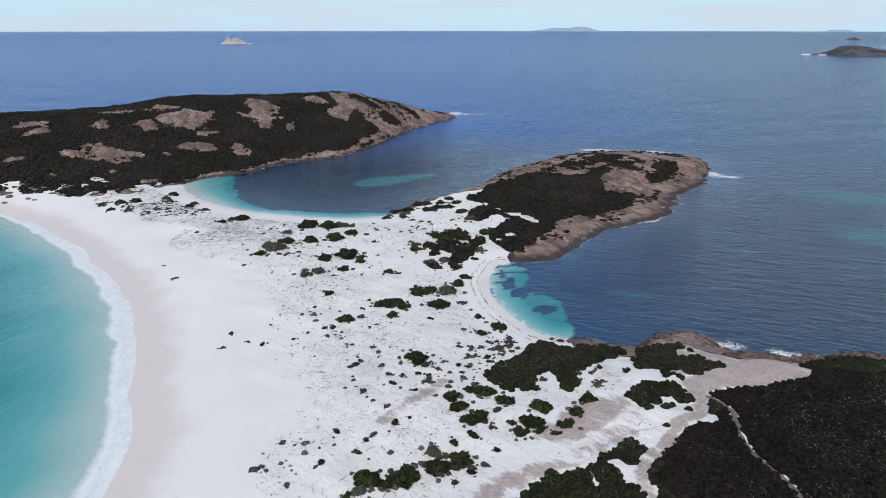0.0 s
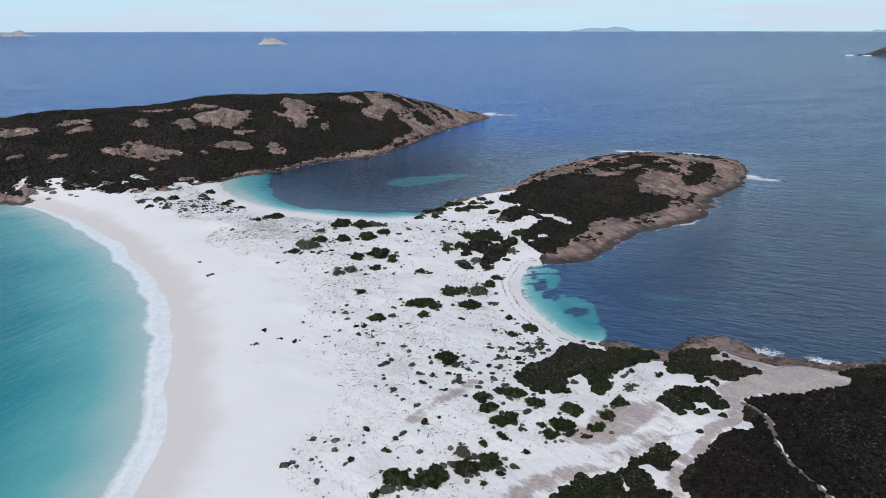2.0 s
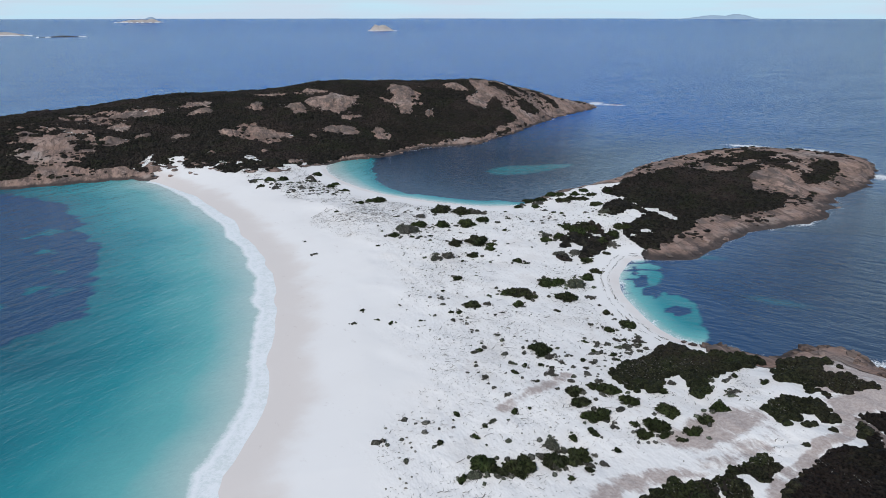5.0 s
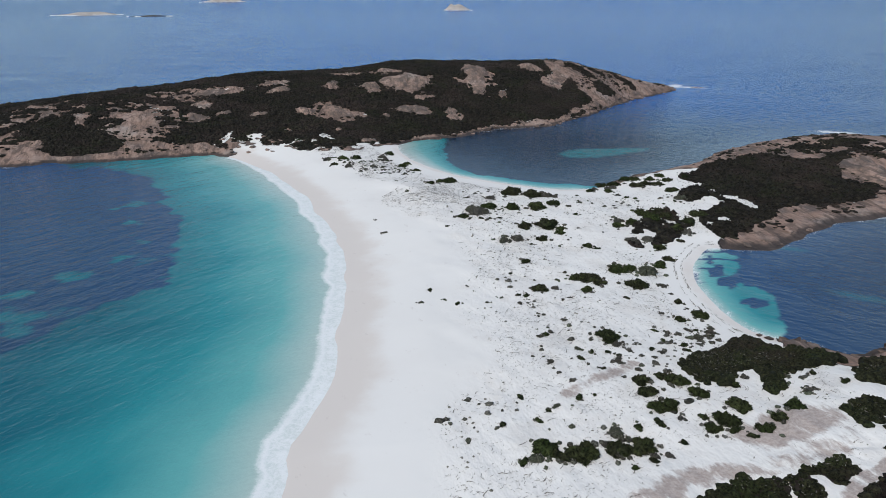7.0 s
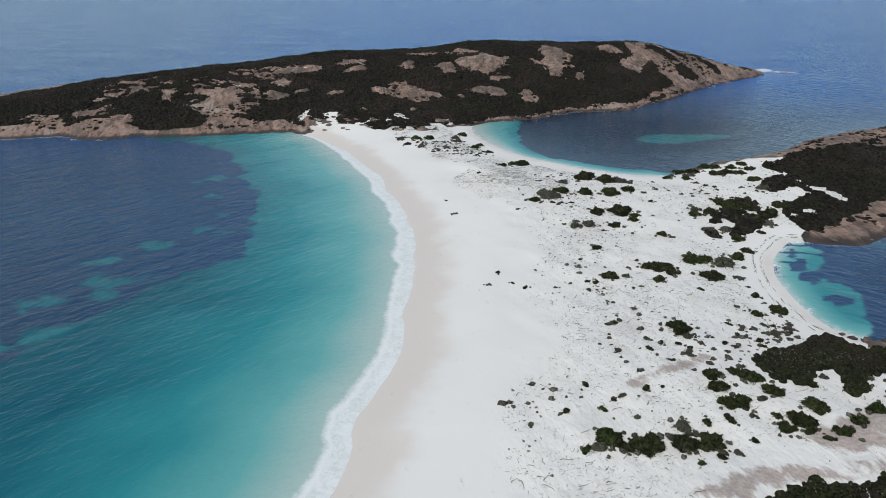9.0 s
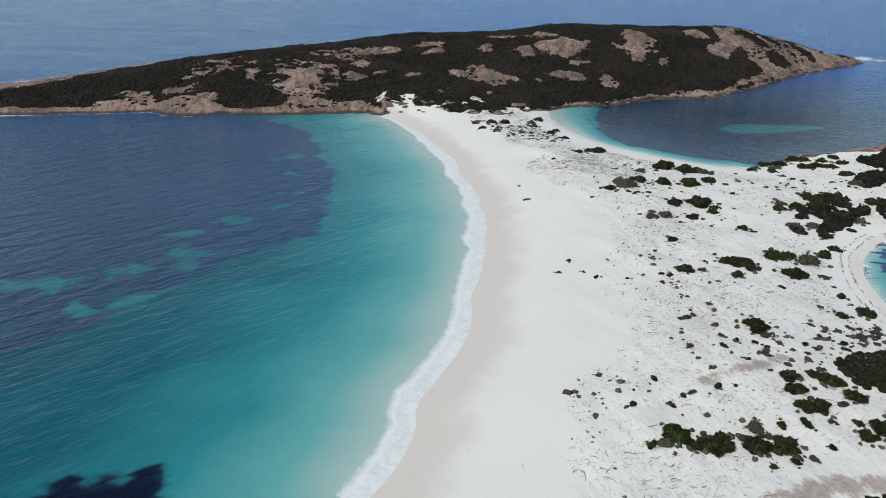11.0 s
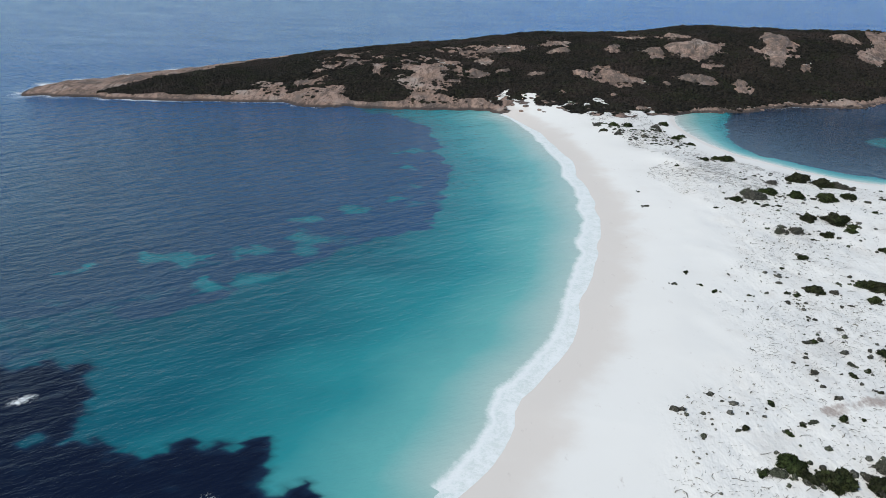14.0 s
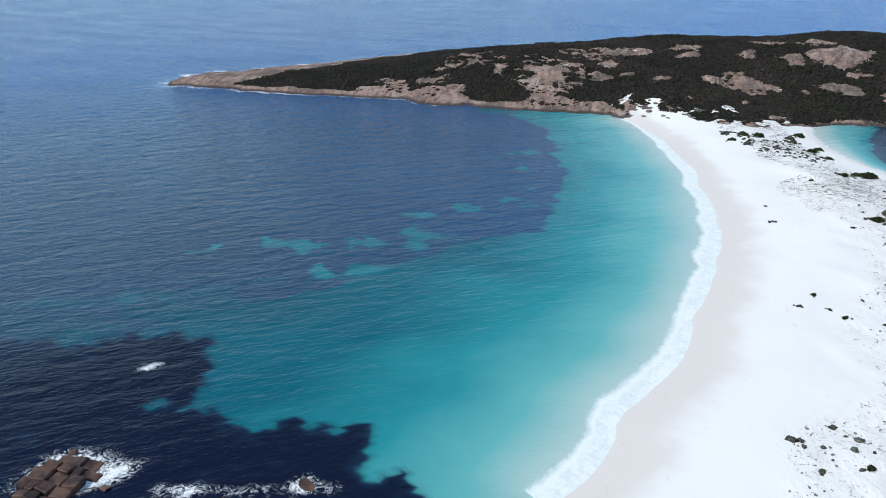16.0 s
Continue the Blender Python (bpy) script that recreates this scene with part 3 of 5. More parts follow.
COVE_THICKET = [(10.2, 146), (12.1, 149.6), (14.5, 154), (18.2, 156.1), (20.7, 160.5), (23.6, 165.9), (26, 167.4), (29.5, 166.2), (32.6, 163.3), (36.7, 162.2), (41.3, 163.6), (44.4, 161.6), (43.5, 156.2), (42, 154.8), (38.9, 153.2), (36.5, 151.2), (34.5, 148.4), (32.5, 147.8), (31.5, 149.9), (29.9, 148.4), (30.2, 144), (30.7, 140.2), (28.2, 138.6), (27, 138.8), (26.5, 143.5), (26.4, 147.2), (24.8, 149.1), (22.6, 147.9), (21.5, 144.2), (19.5, 138.8), (17.6, 138.9), (16.7, 141.9), (14.6, 136.1), (13.6, 138.6), (12.2, 141.9)]
SHORE_THICKET = [(46.4, 154.6), (48.2, 154.8), (48.9, 160.8), (53.1, 164.5), (56.5, 161.7), (59.6, 156.3), (61.1, 149.1), (64.2, 143.7), (60.3, 142.5), (56.7, 140.3), (53.6, 139.2), (53.5, 142), (51.7, 142.3), (49.7, 141.4), (48.9, 145.6), (46.2, 145.4), (44.3, 146.9)]
PATH_THICKET = [(39.3, 133.6), (41.7, 137.1), (45, 138.6), (48.1, 138.7), (51.7, 138.1), (53.1, 134.3), (52.6, 130.7), (53.3, 129.3), (51.6, 126.6), (49.1, 126), (47.9, 127.9), (46.5, 123.6), (44.7, 121.4), (43.3, 120.3), (41.8, 121.3), (41.2, 123), (41.1, 125.9), (40.7, 129.7), (39.3, 131.2)]
THICKETS = [COVE_THICKET, SHORE_THICKET, PATH_THICKET]
THICKETS += [
    [(26, 108.5), (28.4, 110.5), (30.9, 112.2), (33.4, 113.8), (35.5, 116.1), (36.3, 116), (35.8, 114.1), (37.7, 113.5), (36.7, 111.5), (34.9, 108.5), (33.3, 109.3), (31.7, 111), (29.5, 110.4), (27.4, 107.9)],
    [(27.4, 107.7), (29.1, 109), (30.1, 108.6), (30.6, 106.3), (31.3, 105.4), (31, 103.9), (29.3, 102.7), (28.2, 104.4), (27.1, 106.6)],
]
THICKETS += [
    [(13.6, 101.6), (14.3, 103.7), (16, 105.2), (18.2, 106.7), (20.3, 107.4), (21.7, 106.9), (23.4, 108.1), (24.8, 108.2), (25.6, 106.1), (25.6, 104), (26.8, 102.8), (28.7, 102.3), (30.8, 103.2), (33.3, 103.5), (34.1, 101.1), (34.6, 99.3), (31.7, 85.7), (9.9, 86.4)],
    [(86, 147), (94, 153), (99, 152), (104, 147), (98, 144), (93, 144)],
]
BARE = [(52.5, 137.6), (55.6, 140.6), (59.2, 142.1), (64.8, 143.6), (68.2, 145.5), (78.9, 143.6), (82.4, 142.4), (79.5, 138.4), (73.3, 137), (69.3, 136.1), (63.1, 135.9), (57.2, 134.6), (55.3, 131.6), (53.3, 127), (51.1, 124.2), (52.3, 128.6), (53.1, 133.2)]
PINK = [
    [(25.5, 130), (31.9, 132.7), (37.7, 131.9), (39.2, 128.5), (34.4, 123), (29.3, 119.6), (25.5, 116.7), (19.3, 118.5), (18.7, 122.5), (23, 125.1)],
    [(1.5, 98), (6.5, 103.9), (9.7, 107.2), (14, 110.1), (18.3, 111.4), (22.5, 111.6), (25.3, 110.1), (22, 108.4), (18.8, 107.6), (15.6, 105.7), (11.3, 103.3), (9.2, 98)],
]
DUSTY = [(29.3, 119.6), (36.1, 125.3), (39.5, 129.6), (40, 124.9), (39.2, 119.1), (34.6, 114.6), (27.6, 111.5), (21.1, 109.6), (17.9, 108.6), (22.9, 114.2)]
SCARP = [(-12, 126), (-8, 132), (-4, 137), (0, 143)]
PATHWAY = [(56.6, 135.4), (53.8, 129.2), (51.9, 124.8), (48.3, 122.7), (45.3, 120), (41.9, 115), (39.3, 112.4), (36.2, 108), (34.7, 103.9), (34.8, 100.3), (34.9, 90)]
TRACK = [(56, 132.3), (57.8, 129.9), (58.7, 126.1), (58, 122.2), (56.7, 117.6), (56.7, 113.2), (56.5, 108), (57.6, 104.7), (58.9, 102.1), (58.8, 97.9), (57.9, 86)]


def cover(x, y, dc, soft, part):
    """Shares of scrub, rock, wet sand, dune litter and pink earth at each place of the land."""
    shape = x.shape
    scrub = smooth(area(x, y, ISLAND), -4, 8)
    wob = fbm(x, y, 18, 4, 71) * 5
    # bare rock along the shores
    width = np.where(part == 1, np.where((x > -160) & (y < 540), 2.2, 6.0), np.where(part == 3, 9.0, 7.0)) + wob * 0.8
    width = np.where((part == 3) & (x > 30), 14 + wob, width)
    width = np.where((part == 1) & (x < -435), 60, width)
    width = np.where((part == 3) & (x < 40) & (y > 300), 6 + wob * 0.4, width)
    rock = np.where(soft > 0, 0, smooth(dc, width + 3, width - 3))
    crag = fbm(x, y, 12, 5, 141) * 0.6
    rock = np.maximum(rock, smooth(blob(x + wob * 0.5, y + wob * 0.3, OUTCROPS, 0.8) + crag * (blob(x, y, OUTCROPS, 1.4) > 0), 0.1, 0.22))
    fray = fbm(x, y, 9, 4, 145) * 6
    grown = smooth(fbm(x * 0.8 + y * 0.6, (y * 0.8 - x * 0.6) * 1.6, 13, 4, 153), 0.16, 0.3)
    rock = np.maximum(rock, smooth(area(x, y, WEST_ROCK) + fray, -2, 2) * (1 - 0.9 * grown * smooth(dc, 10, 22)))
    east = smooth(area(x, y, EAST_ROCK) + fray * 0.7, -2, 2)
    rock = np.maximum(rock, east * (1 - smooth(blob(x + wob * 0.5, y, EAST_SCRUB) + crag * 0.5 * (blob(x, y, EAST_SCRUB, 1.3) > 0), 0.1, 0.25)))
    mixed = np.maximum(smooth(area(x, y, WEST_MIXED), -6, 4), smooth(area(x, y, HEAD_MIXED), -4, 3))
    patchy = smooth(fbm(x * 0.8 + y * 0.6, (y * 0.8 - x * 0.6) * 2.0, 15, 4, 147) + 0.5 * fbm(x, y, 4, 2, 149) + np.where(x < -200, 0.16, 0.0), 0.04, 0.2)
    rock = np.maximum(rock, mixed * patchy * 0.9)
    rock = np.maximum(rock, smooth(blob(x, y + wob * 0.5, HEAD_ROCK), 0.05, 0.35))
    rock = np.maximum(rock, smooth(blob(x, y, [HEAD_DOME], 1.05), 0.03, 0.15))
    head_green = mixed * (1 - patchy) * smooth(area(x, y, HEAD_MIXED), -3, 2)
    for k, pts in enumerate(HEAD_SCRUB):
        inner = area(x, y, pts) + fbm(x, y, 7, 3, 203) * (3.0 if k < 3 else 4.0)
        head_green = np.maximum(head_green, smooth(inner, -1.5, 1.5) * (1.0 if k < 3 else 0.95 - 0.5 * smooth(fbm(x, y, 5, 2, 205), 0.1, 0.3)))
    head_green = head_green * (1 - 0.9 * smooth(x, 24, 12) * smooth(fbm(x, y, 8, 3, 201), 0.12, 0.3))
    scrub = np.maximum(scrub, head_green * (1 - smooth(blob(x, y, HEAD_SAND) + 0.25 * fbm(x, y, 3, 2, 207) * (blob(x, y, HEAD_SAND, 1.4) > 0), 0.05, 0.3)))
    thick = np.zeros(shape)
    for pts in THICKETS:
        thick = np.maximum(thick, smooth(area(x, y, pts), -5, -2))
        scrub = np.maximum(scrub, smooth(area(x, y, pts) + fbm(x, y, 5, 3, 161) * 1.6 + 0.2, -0.7, 0.7) * (1 - 0.8 * smooth(fbm(x, y, 6.5, 3, 163), 0.36, 0.46)))
    scrub = np.maximum(scrub, smooth(area(x, y, HEATH) + fbm(x, y, 4, 3, 165) * 1.5, -0.8, 0.8))
    bare = smooth(area(x, y, BARE), -2, 1.5)
    walkway, _ = line_distance(x, y, spline(PATHWAY, 2.0))
    walkway = walkway + fbm(x, y, 4, 2, 191) * 0.8
    bare = np.maximum(bare, smooth(walkway, 1.7, 0.9))
    rut, _ = line_distance(x, y, spline(TRACK, 2.0))
    track = smooth(rut + fbm(x, y, 3, 2, 193) * 0.3, 0.7, 0.3)
    scrub = scrub * (1 - bare) * (1 - smooth(rut + fbm(x, y, 2.5, 2, 195) * 0.4, 0.85, 0.5))
    scrub = scrub * (1 - 0.9 * rock)
    # drifts of sand run up into the scrub behind the west beach
    tongue = smooth(fbm(x + 0.5 * y, y * 0.6, 6, 3, 83), 0.12, 0.3) * smooth(y - 0.25 * x, 412, 386) * (x < -138) * (x > -230)
    scrub = scrub * (1 - tongue)
    pink = np.maximum(smooth(area(x, y, BARE), -3, 2) * 1.1, track * 1.3)
    dirt = track
    pink = np.maximum(pink, 0.55 * smooth(area(x, y, DUSTY), -2, 3))
    pink = np.maximum(pink, 0.75 * smooth(walkway, 2.3, 0.8))
    pink = np.maximum(pink, np.where((part == 5) & (x > 52) & (y > 142), 0.8, 0))
    scarp, _ = line_distance(x, y, spline(SCARP, 2.0))
    pink = np.maximum(pink, 0.62 * smooth(scarp, 3.0, 0.5))
    for pts in PINK:
        pink = np.maximum(pink, smooth(area(x, y, pts), -2.5, 2.5) * 0.85)
    wet = np.where(part == 0, smooth(dc, 17 + wob * 0.8, 3), np.where(soft > 0, smooth(dc, 5, 2) * 0.6, 0))
    litter = np.where(part == 0, smooth(dc + wob * 2.2, 24, 40), smooth(dc, 9, 16)) * (1 - scrub)
    # ragged edges, the same for the soil and for what grows on it
    ragged = fbm(x, y, 13, 5, 111)
    scrub = np.clip(scrub + ragged * 0.6 * smooth(scrub, 0.0, 0.25) - 0.35 * smooth(fbm(x, y, 22, 4, 131), 0.32, 0.5) * smooth(scrub, 1.1, 0.9), 0, 1.2)
    rock = np.clip(rock + fbm(x, y, 11, 4, 121) * 0.7 * smooth(rock, 0.0, 0.2), 0, 1.2)
    scrub = scrub * (1 - smooth(rut, 0.75, 0.5)) * (1 - smooth(area(x, y, BARE), -1.0, 0.6))
    # what is not grown over on the island is granite
    granite = np.maximum(smooth(area(x, y, ISLAND), -3, 4) * (1 - tongue), smooth(area(x, y, HEAD_ZONE), -4, 2) * (1 - smooth(blob(x, y, HEAD_SAND), 0.0, 0.2)))
    granite = np.maximum(granite, np.where((part == 5) & (x > 30), smooth(dc, 15, 10) * (1 - bare), 0))
    granite = np.maximum(granite, np.where((part == 1) & (soft < 1), smooth(dc, 16, 9), 0))
    rock = np.maximum(rock, granite * smooth(scrub, 0.62, 0.5) * 1.2)
    return scrub, rock, wet, litter, pink, thick, dirt


# ---- ground ----
xs = axis([(-520, 4.0), (-500, 2.2), (-160, 1.3), (-100, 1.0), (20, 0.6), (68, 1.2), (120, 2.2), (180, 6.0), (320, 0)])
ys = axis([(-200, 8.0), (40, 2.0), (80, 0.6), (140, 1.0), (200, 1.3), (330, 1.8), (480, 2.4), (660, 4.0), (730, 0)])
gx, gy, quads = grid(xs, ys)
gz, g_dc, g_soft, g_part = land(gx, gy)
g_scrub, g_rock, g_wet, g_litter, g_pink, g_thick, g_dirt = cover(gx, gy, g_dc, g_soft, g_part)
# bare granite bulges out of the slopes in slabs
slab = np.abs(fbm(gx, gy, 16, 4, 91)) * 2.2 - 0.5
gz = gz + np.clip(g_rock, 0, 1) * slab * smooth(g_dc, 2, 9) * np.where(g_part == 1, 1.0, 0.15)
keep = (g_dc > -14)
quads = quads[keep[quads].any(axis=1)]
used = np.unique(quads)
remap = np.zeros(len(gx), np.int64)
remap[used] = np.arange(len(used))
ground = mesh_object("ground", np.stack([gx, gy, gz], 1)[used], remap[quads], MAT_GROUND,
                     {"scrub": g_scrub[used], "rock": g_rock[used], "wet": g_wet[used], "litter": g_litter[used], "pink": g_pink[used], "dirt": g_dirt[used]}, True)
tagged(ground, "white sand spit, dunes and pink-grey granite headlands above the sea", "ground", kind="structure")



def sample(field, x, y):
    """The value of a field of the ground's grid at plan places."""
    f = field.reshape(len(ys), len(xs))
    i = np.clip(np.searchsorted(xs, x) - 1, 0, len(xs) - 2)
    j = np.clip(np.searchsorted(ys, y) - 1, 0, len(ys) - 2)
    a = np.clip((x - xs[i]) / (xs[i + 1] - xs[i]), 0, 1)
    b = np.clip((y - ys[j]) / (ys[j + 1] - ys[j]), 0, 1)
    return f[j, i] * (1 - a) * (1 - b) + f[j, i + 1] * a * (1 - b) + f[j + 1, i] * (1 - a) * b + f[j + 1, i + 1] * a * b


def height(x, y):
    return float(sample(gz, np.array([x], float), np.array([y], float))[0])


# ---- sea ----
sx = axis([(-5200, 160), (-1500, 100), (-700, 12), (-500, 4), (-270, 2), (-140, 1.5), (-40, 2.5), (200, 6), (300, 20), (700, 100), (1500, 160), (5200, 0)])
sy = axis([(-5200, 800), (-1200, 150), (-200, 20), (0, 1.5), (130, 2.0), (420, 3.0), (560, 6), (760, 15), (1200, 60), (2000, 150), (5200, 0)])
wx, wy, wq = grid(sx, sy)
REEF_NORTH = [(-266, 273), (-247, 273), (-224, 261), (-198, 241), (-172, 216), (-158, 199), (-143, 177), (-138, 163), (-136, 153), (-136, 141), (-137, 133), (-141, 125), (-143, 118), (-146, 110), (-146, 101), (-147, 92), (-143, 88), (-141, 81), (-142, 75), (-146, 69), (-155, 64), (-166, 54), (-176, 39), (-190, 22), (-240, 0), (-620, -40), (-700, 160), (-500, 190), (-400, 225), (-320, 275)]
REEF_SOUTH = [(-300, -20), (-186.3, -3.2), (-169.4, 16), (-158.3, 24.8), (-152.6, 35.1), (-146.7, 45.6), (-141.6, 49.4), (-133.6, 51.1), (-126.8, 46.7), (-120, 41.9), (-115.8, 39.5), (-109.1, 40.4), (-105.3, 40.8), (-101.2, 45.5), (-98.8, 50), (-94.7, 52.3), (-92, 55.4), (-89.5, 58.7), (-85.3, 55.1), (-81.3, 52.9), (-77.2, 52.2), (-74.2, 54.6), (-70.9, 54.4), (-67.4, 54.5), (-58, 56), (-50, 58), (-50, 0), (-90, -80), (-300, -80)]
# sandy gaps in the weed (x, y, across, along)
GAPS = [(-176, 92.6, 8, 6), (-154.7, 92.3, 6, 8), (-153.5, 126.9, 9.5, 10), (-164.6, 157.6, 6, 7), (-161.4, 174, 4.5, 8), (-167, 193.6, 5, 8), (-162, 110, 9, 5), (-185, 206, 4, 5), (-170, 140, 6, 4), (-200, 224, 6, 4), (-188, 75, 8, 4)]
MURK = [(-155.6, 38.5, 9, 7), (-152, 51.8, 9, 7), (-149, 62.8, 8, 7), (-156, 28, 12, 5), (-168, 48, 10, 7), (-175, 30, 12, 6)]
COVE_CLEAR = [(12, 212), (10, 235), (22, 242), (24, 233.3), (29.3, 227.3), (27, 216.2), (28.6, 205.9), (34.9, 201.1), (36, 192.1), (35.5, 183.8), (35.2, 176.1), (33, 166), (24, 166), (12, 190)]
w_d, w_which = line_distance(wx, wy, coast, True)
w_dc = np.where(inside(wx, wy, coast), -w_d, w_d)
w_part = stretch[w_which]
sand_d, _ = line_distance(wx, wy, spline(SHORE[0][1]))
north_d, _ = line_distance(wx, wy, spline(SHORE[2][1]))
bay = (wy < 0.9 * (wx + 640)) & (wx < -20) & (wy < 330) & (sand_d < north_d + 20) & (w_part != 2) & ~((wx > -150) & (wy > 290))
tone = np.full(wx.shape, 1.0)
tone = np.where(bay, sand_d / 115.0, tone)
clear_w = 10 + 24 * smooth(wx, -85, -125)
shelf = north_d + 5 * fbm(wx, wy, 13, 4, 55)
tone = np.where(~bay & (wx < 30) & (wy > 270), np.minimum(1.0, north_d / clear_w * 0.4), tone)
cove = area(wx, wy, COVE_CLEAR)
tone = np.where(cove > -8, np.minimum(tone, np.clip(0.05 + w_dc * 0.026, 0.05, 0.32)), tone)
mottle = fbm(wx, wy * 1.3, 17, 4, 29)
north_in = area(wx, wy, REEF_NORTH)
warp_x, warp_y = wx + 9 * fbm(wx, wy, 12, 4, 28) + 3 * fbm(wx, wy, 3.5, 2, 30), wy + 9 * fbm(wx, wy, 12, 4, 31) + 3 * fbm(wx, wy, 3.5, 2, 32)
gap = blob(warp_x, warp_y, GAPS, 1.35)
gap = smooth(gap + 0.5 * fbm(wx, wy, 9, 4, 29) * (gap > 0), 0.12, 0.55)
holes = np.maximum(gap, 0.75 * smooth(fbm((wx * 0.62 + wy * 0.78), (wy * 0.62 - wx * 0.78) * 1.8, 13, 5, 29), 0.12, 0.4) * smooth(north_in, 45, 15) * smooth(wy, 215, 170))
reef_n = smooth(north_in + fbm(wx, wy, 10, 5, 33) * 9, -3.5, 4.5) * (1 - 0.6 * holes)
tone = np.where(bay & (north_in > -6), tone + (0.46 - tone) * holes, tone)
murk = blob(warp_x, warp_y, MURK, 1.3)
reef_n = reef_n * (1 - 0.4 * smooth(murk + 0.6 * fbm(wx, wy, 8, 4, 35) * (murk > 0), 0.1, 0.6))
reef_s = smooth(area(wx, wy, REEF_SOUTH) + fbm(wx, wy, 7, 4, 37) * 3.5 + fbm(wx, wy, 2.6, 3, 38) * 3.0, -1.6, 1.6)
reef_s = reef_s * (1 - 0.8 * smooth(blob(wx, wy, [(-121, 33, 3.2, 3), (-116, 37, 2, 1.4)]) + fbm(wx, wy, 3, 3, 39) * 0.3, 0.1, 0.4))
reef = np.clip(np.maximum(np.where(area(wx, wy, REEF_NORTH) > -18, reef_n * smooth(area(wx, wy, REEF_NORTH), -18, -8), 0), np.where(area(wx, wy, REEF_SOUTH) > -6, reef_s, 0)), 0, 1)
deep = np.where(bay, np.maximum(reef, (0.52 + 0.25 * mottle) * smooth(wx + mottle * 8, -141, -153) * smooth(wy, 84, 72)), np.where((wx < 30) & (wy > 270) & (north_d < 70), smooth(shelf, clear_w * 0.62, clear_w * 1.25), 1.0))
deep = np.where(cove > -10, np.clip(smooth(cove, 2.2, -2.2) + 0.8 * smooth(np.abs(fbm(wx + 10 * fbm(wx, wy, 8, 2, 43), wy + 10 * fbm(wx, wy, 8, 2, 45), 6, 2, 47)), 0.17, 0.06) * smooth(wy, 198, 208) + fbm(wx, wy, 5, 3, 51) * 0.3 - 0.05 + 0.9 * smooth(blob(wx, wy, [(30.3, 193, 3.6, 4.2), (21.5, 213.5, 2.5, 7), (24.7, 207, 3, 6)]) + fbm(wx, wy, 4, 2, 49) * 0.2, 0, 0.3), 0, 1), deep)
deep = np.where(bay & (wx < -260) & (wy < 150), np.maximum(deep, smooth(wx, -230, -330)), deep)
BAR = [(-49, 368), (-42, 381), (-27, 388), (-5, 394), (-15, 378), (-28, 364), (-42, 359)]
pale = smooth(area(wx, wy, BAR) + fbm(wx, wy, 9, 3, 67) * 2.5, -2.5, 2.5)
haze = blob(wx, wy, [(200, 335, 34, 24), (174, 272, 24, 20), (60, 205, 12, 3), (46, 243, 9, 3), (110, 250, 8, 2)])
pale = np.maximum(pale, 0.5 * smooth(haze + fbm(wx, wy, 20, 3, 69) * 0.4 * (haze > 0), 0, 0.7))
kelp = reef_s * np.where((wy < 70) & (area(wx, wy, REEF_SOUTH) > -6), 1.0, 0.0) * smooth(wx, -210, -140)
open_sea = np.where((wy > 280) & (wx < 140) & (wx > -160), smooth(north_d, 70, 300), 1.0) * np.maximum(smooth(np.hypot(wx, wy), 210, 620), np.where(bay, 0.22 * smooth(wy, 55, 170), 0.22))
# bearing from the camera, which sets where the sky's blue is painted in
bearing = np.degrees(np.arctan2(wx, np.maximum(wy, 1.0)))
# surf: a broken band on the beaches, and bursts on exposed rock
band = 3.9 + 3.6 * fbm(wx, wy, 42, 3, 7) + 0.8 * smooth(wy, 230, 150) - 1.6 * smooth(wy, 125, 85)
calm = np.where(bay, 0.3 + 0.7 * smooth(sand_d, 25, 150), np.where(cove > -8, 0.3, 0.25 + 0.75 * smooth(np.minimum(w_dc, north_d * 0.4), 0, 40)))
foam = np.where(np.isin(w_part, (2, 4)), 0.75 * smooth(w_dc, 2.0, 0.3), 0.0)
exposed = smooth(fbm(wx, wy, 30, 3, 19), 0.0, 0.5)
foam = np.maximum(foam, np.where(np.isin(w_part, (1, 3, 5)), (0.35 + 0.8 * exposed) * smooth(w_dc, 1.0 + 3.5 * exposed, 0.2) * np.where(w_part == 5, 0.55, 0.45 + 0.55 * smooth(wx, -60, 60)), 0))
foam = np.maximum(foam, np.where((w_part == 1) & (wx < -300), smooth(w_dc, np.where((wx < -440) | (wy > 300), 12, 5), 1) * (0.35 + 0.65 * exposed), 0))
BURSTS = [(-135.5, 37, 2.6, 1.6), (12, 684, 9, 16), (26, 677, 15, 6), (153, 392, 7, 8), (158, 386, 9, 4), (105, 474, 16, 6), (140, 466, 14, 6), (-112, 14, 8, 7), (-107, 18, 8, 3), (-83, 43, 3, 2.5), (-94, 28, 2.5, 2), (-498, 200, 8, 10), (-496, 222, 10, 9), (-492, 252, 9, 9), (-489, 285, 8, 9), (88, 163, 5, 3), (75, 168, 5, 3), (-420, 203, 12, 3)]
STREAK = [(-98, 24), (-94, 28.5), (-89, 34), (-85, 39), (-82.5, 43.5), (-79, 46)]
foam = np.maximum(foam, 1.25 * smooth(blob(wx, wy, BURSTS, 1.3), 0, 0.8))
streak_d, _ = line_distance(wx, wy, spline(STREAK, 1.0))
foam = np.maximum(foam, 0.5 * smooth(streak_d, 2.0, 0.4))
reach = np.hypot(wx, wy)
wz = 49.5 * smooth(reach, 3300, 4850)
wq = wq[(reach[wq] < 5060).any(axis=1) & (w_dc[wq] > -16).any(axis=1)]
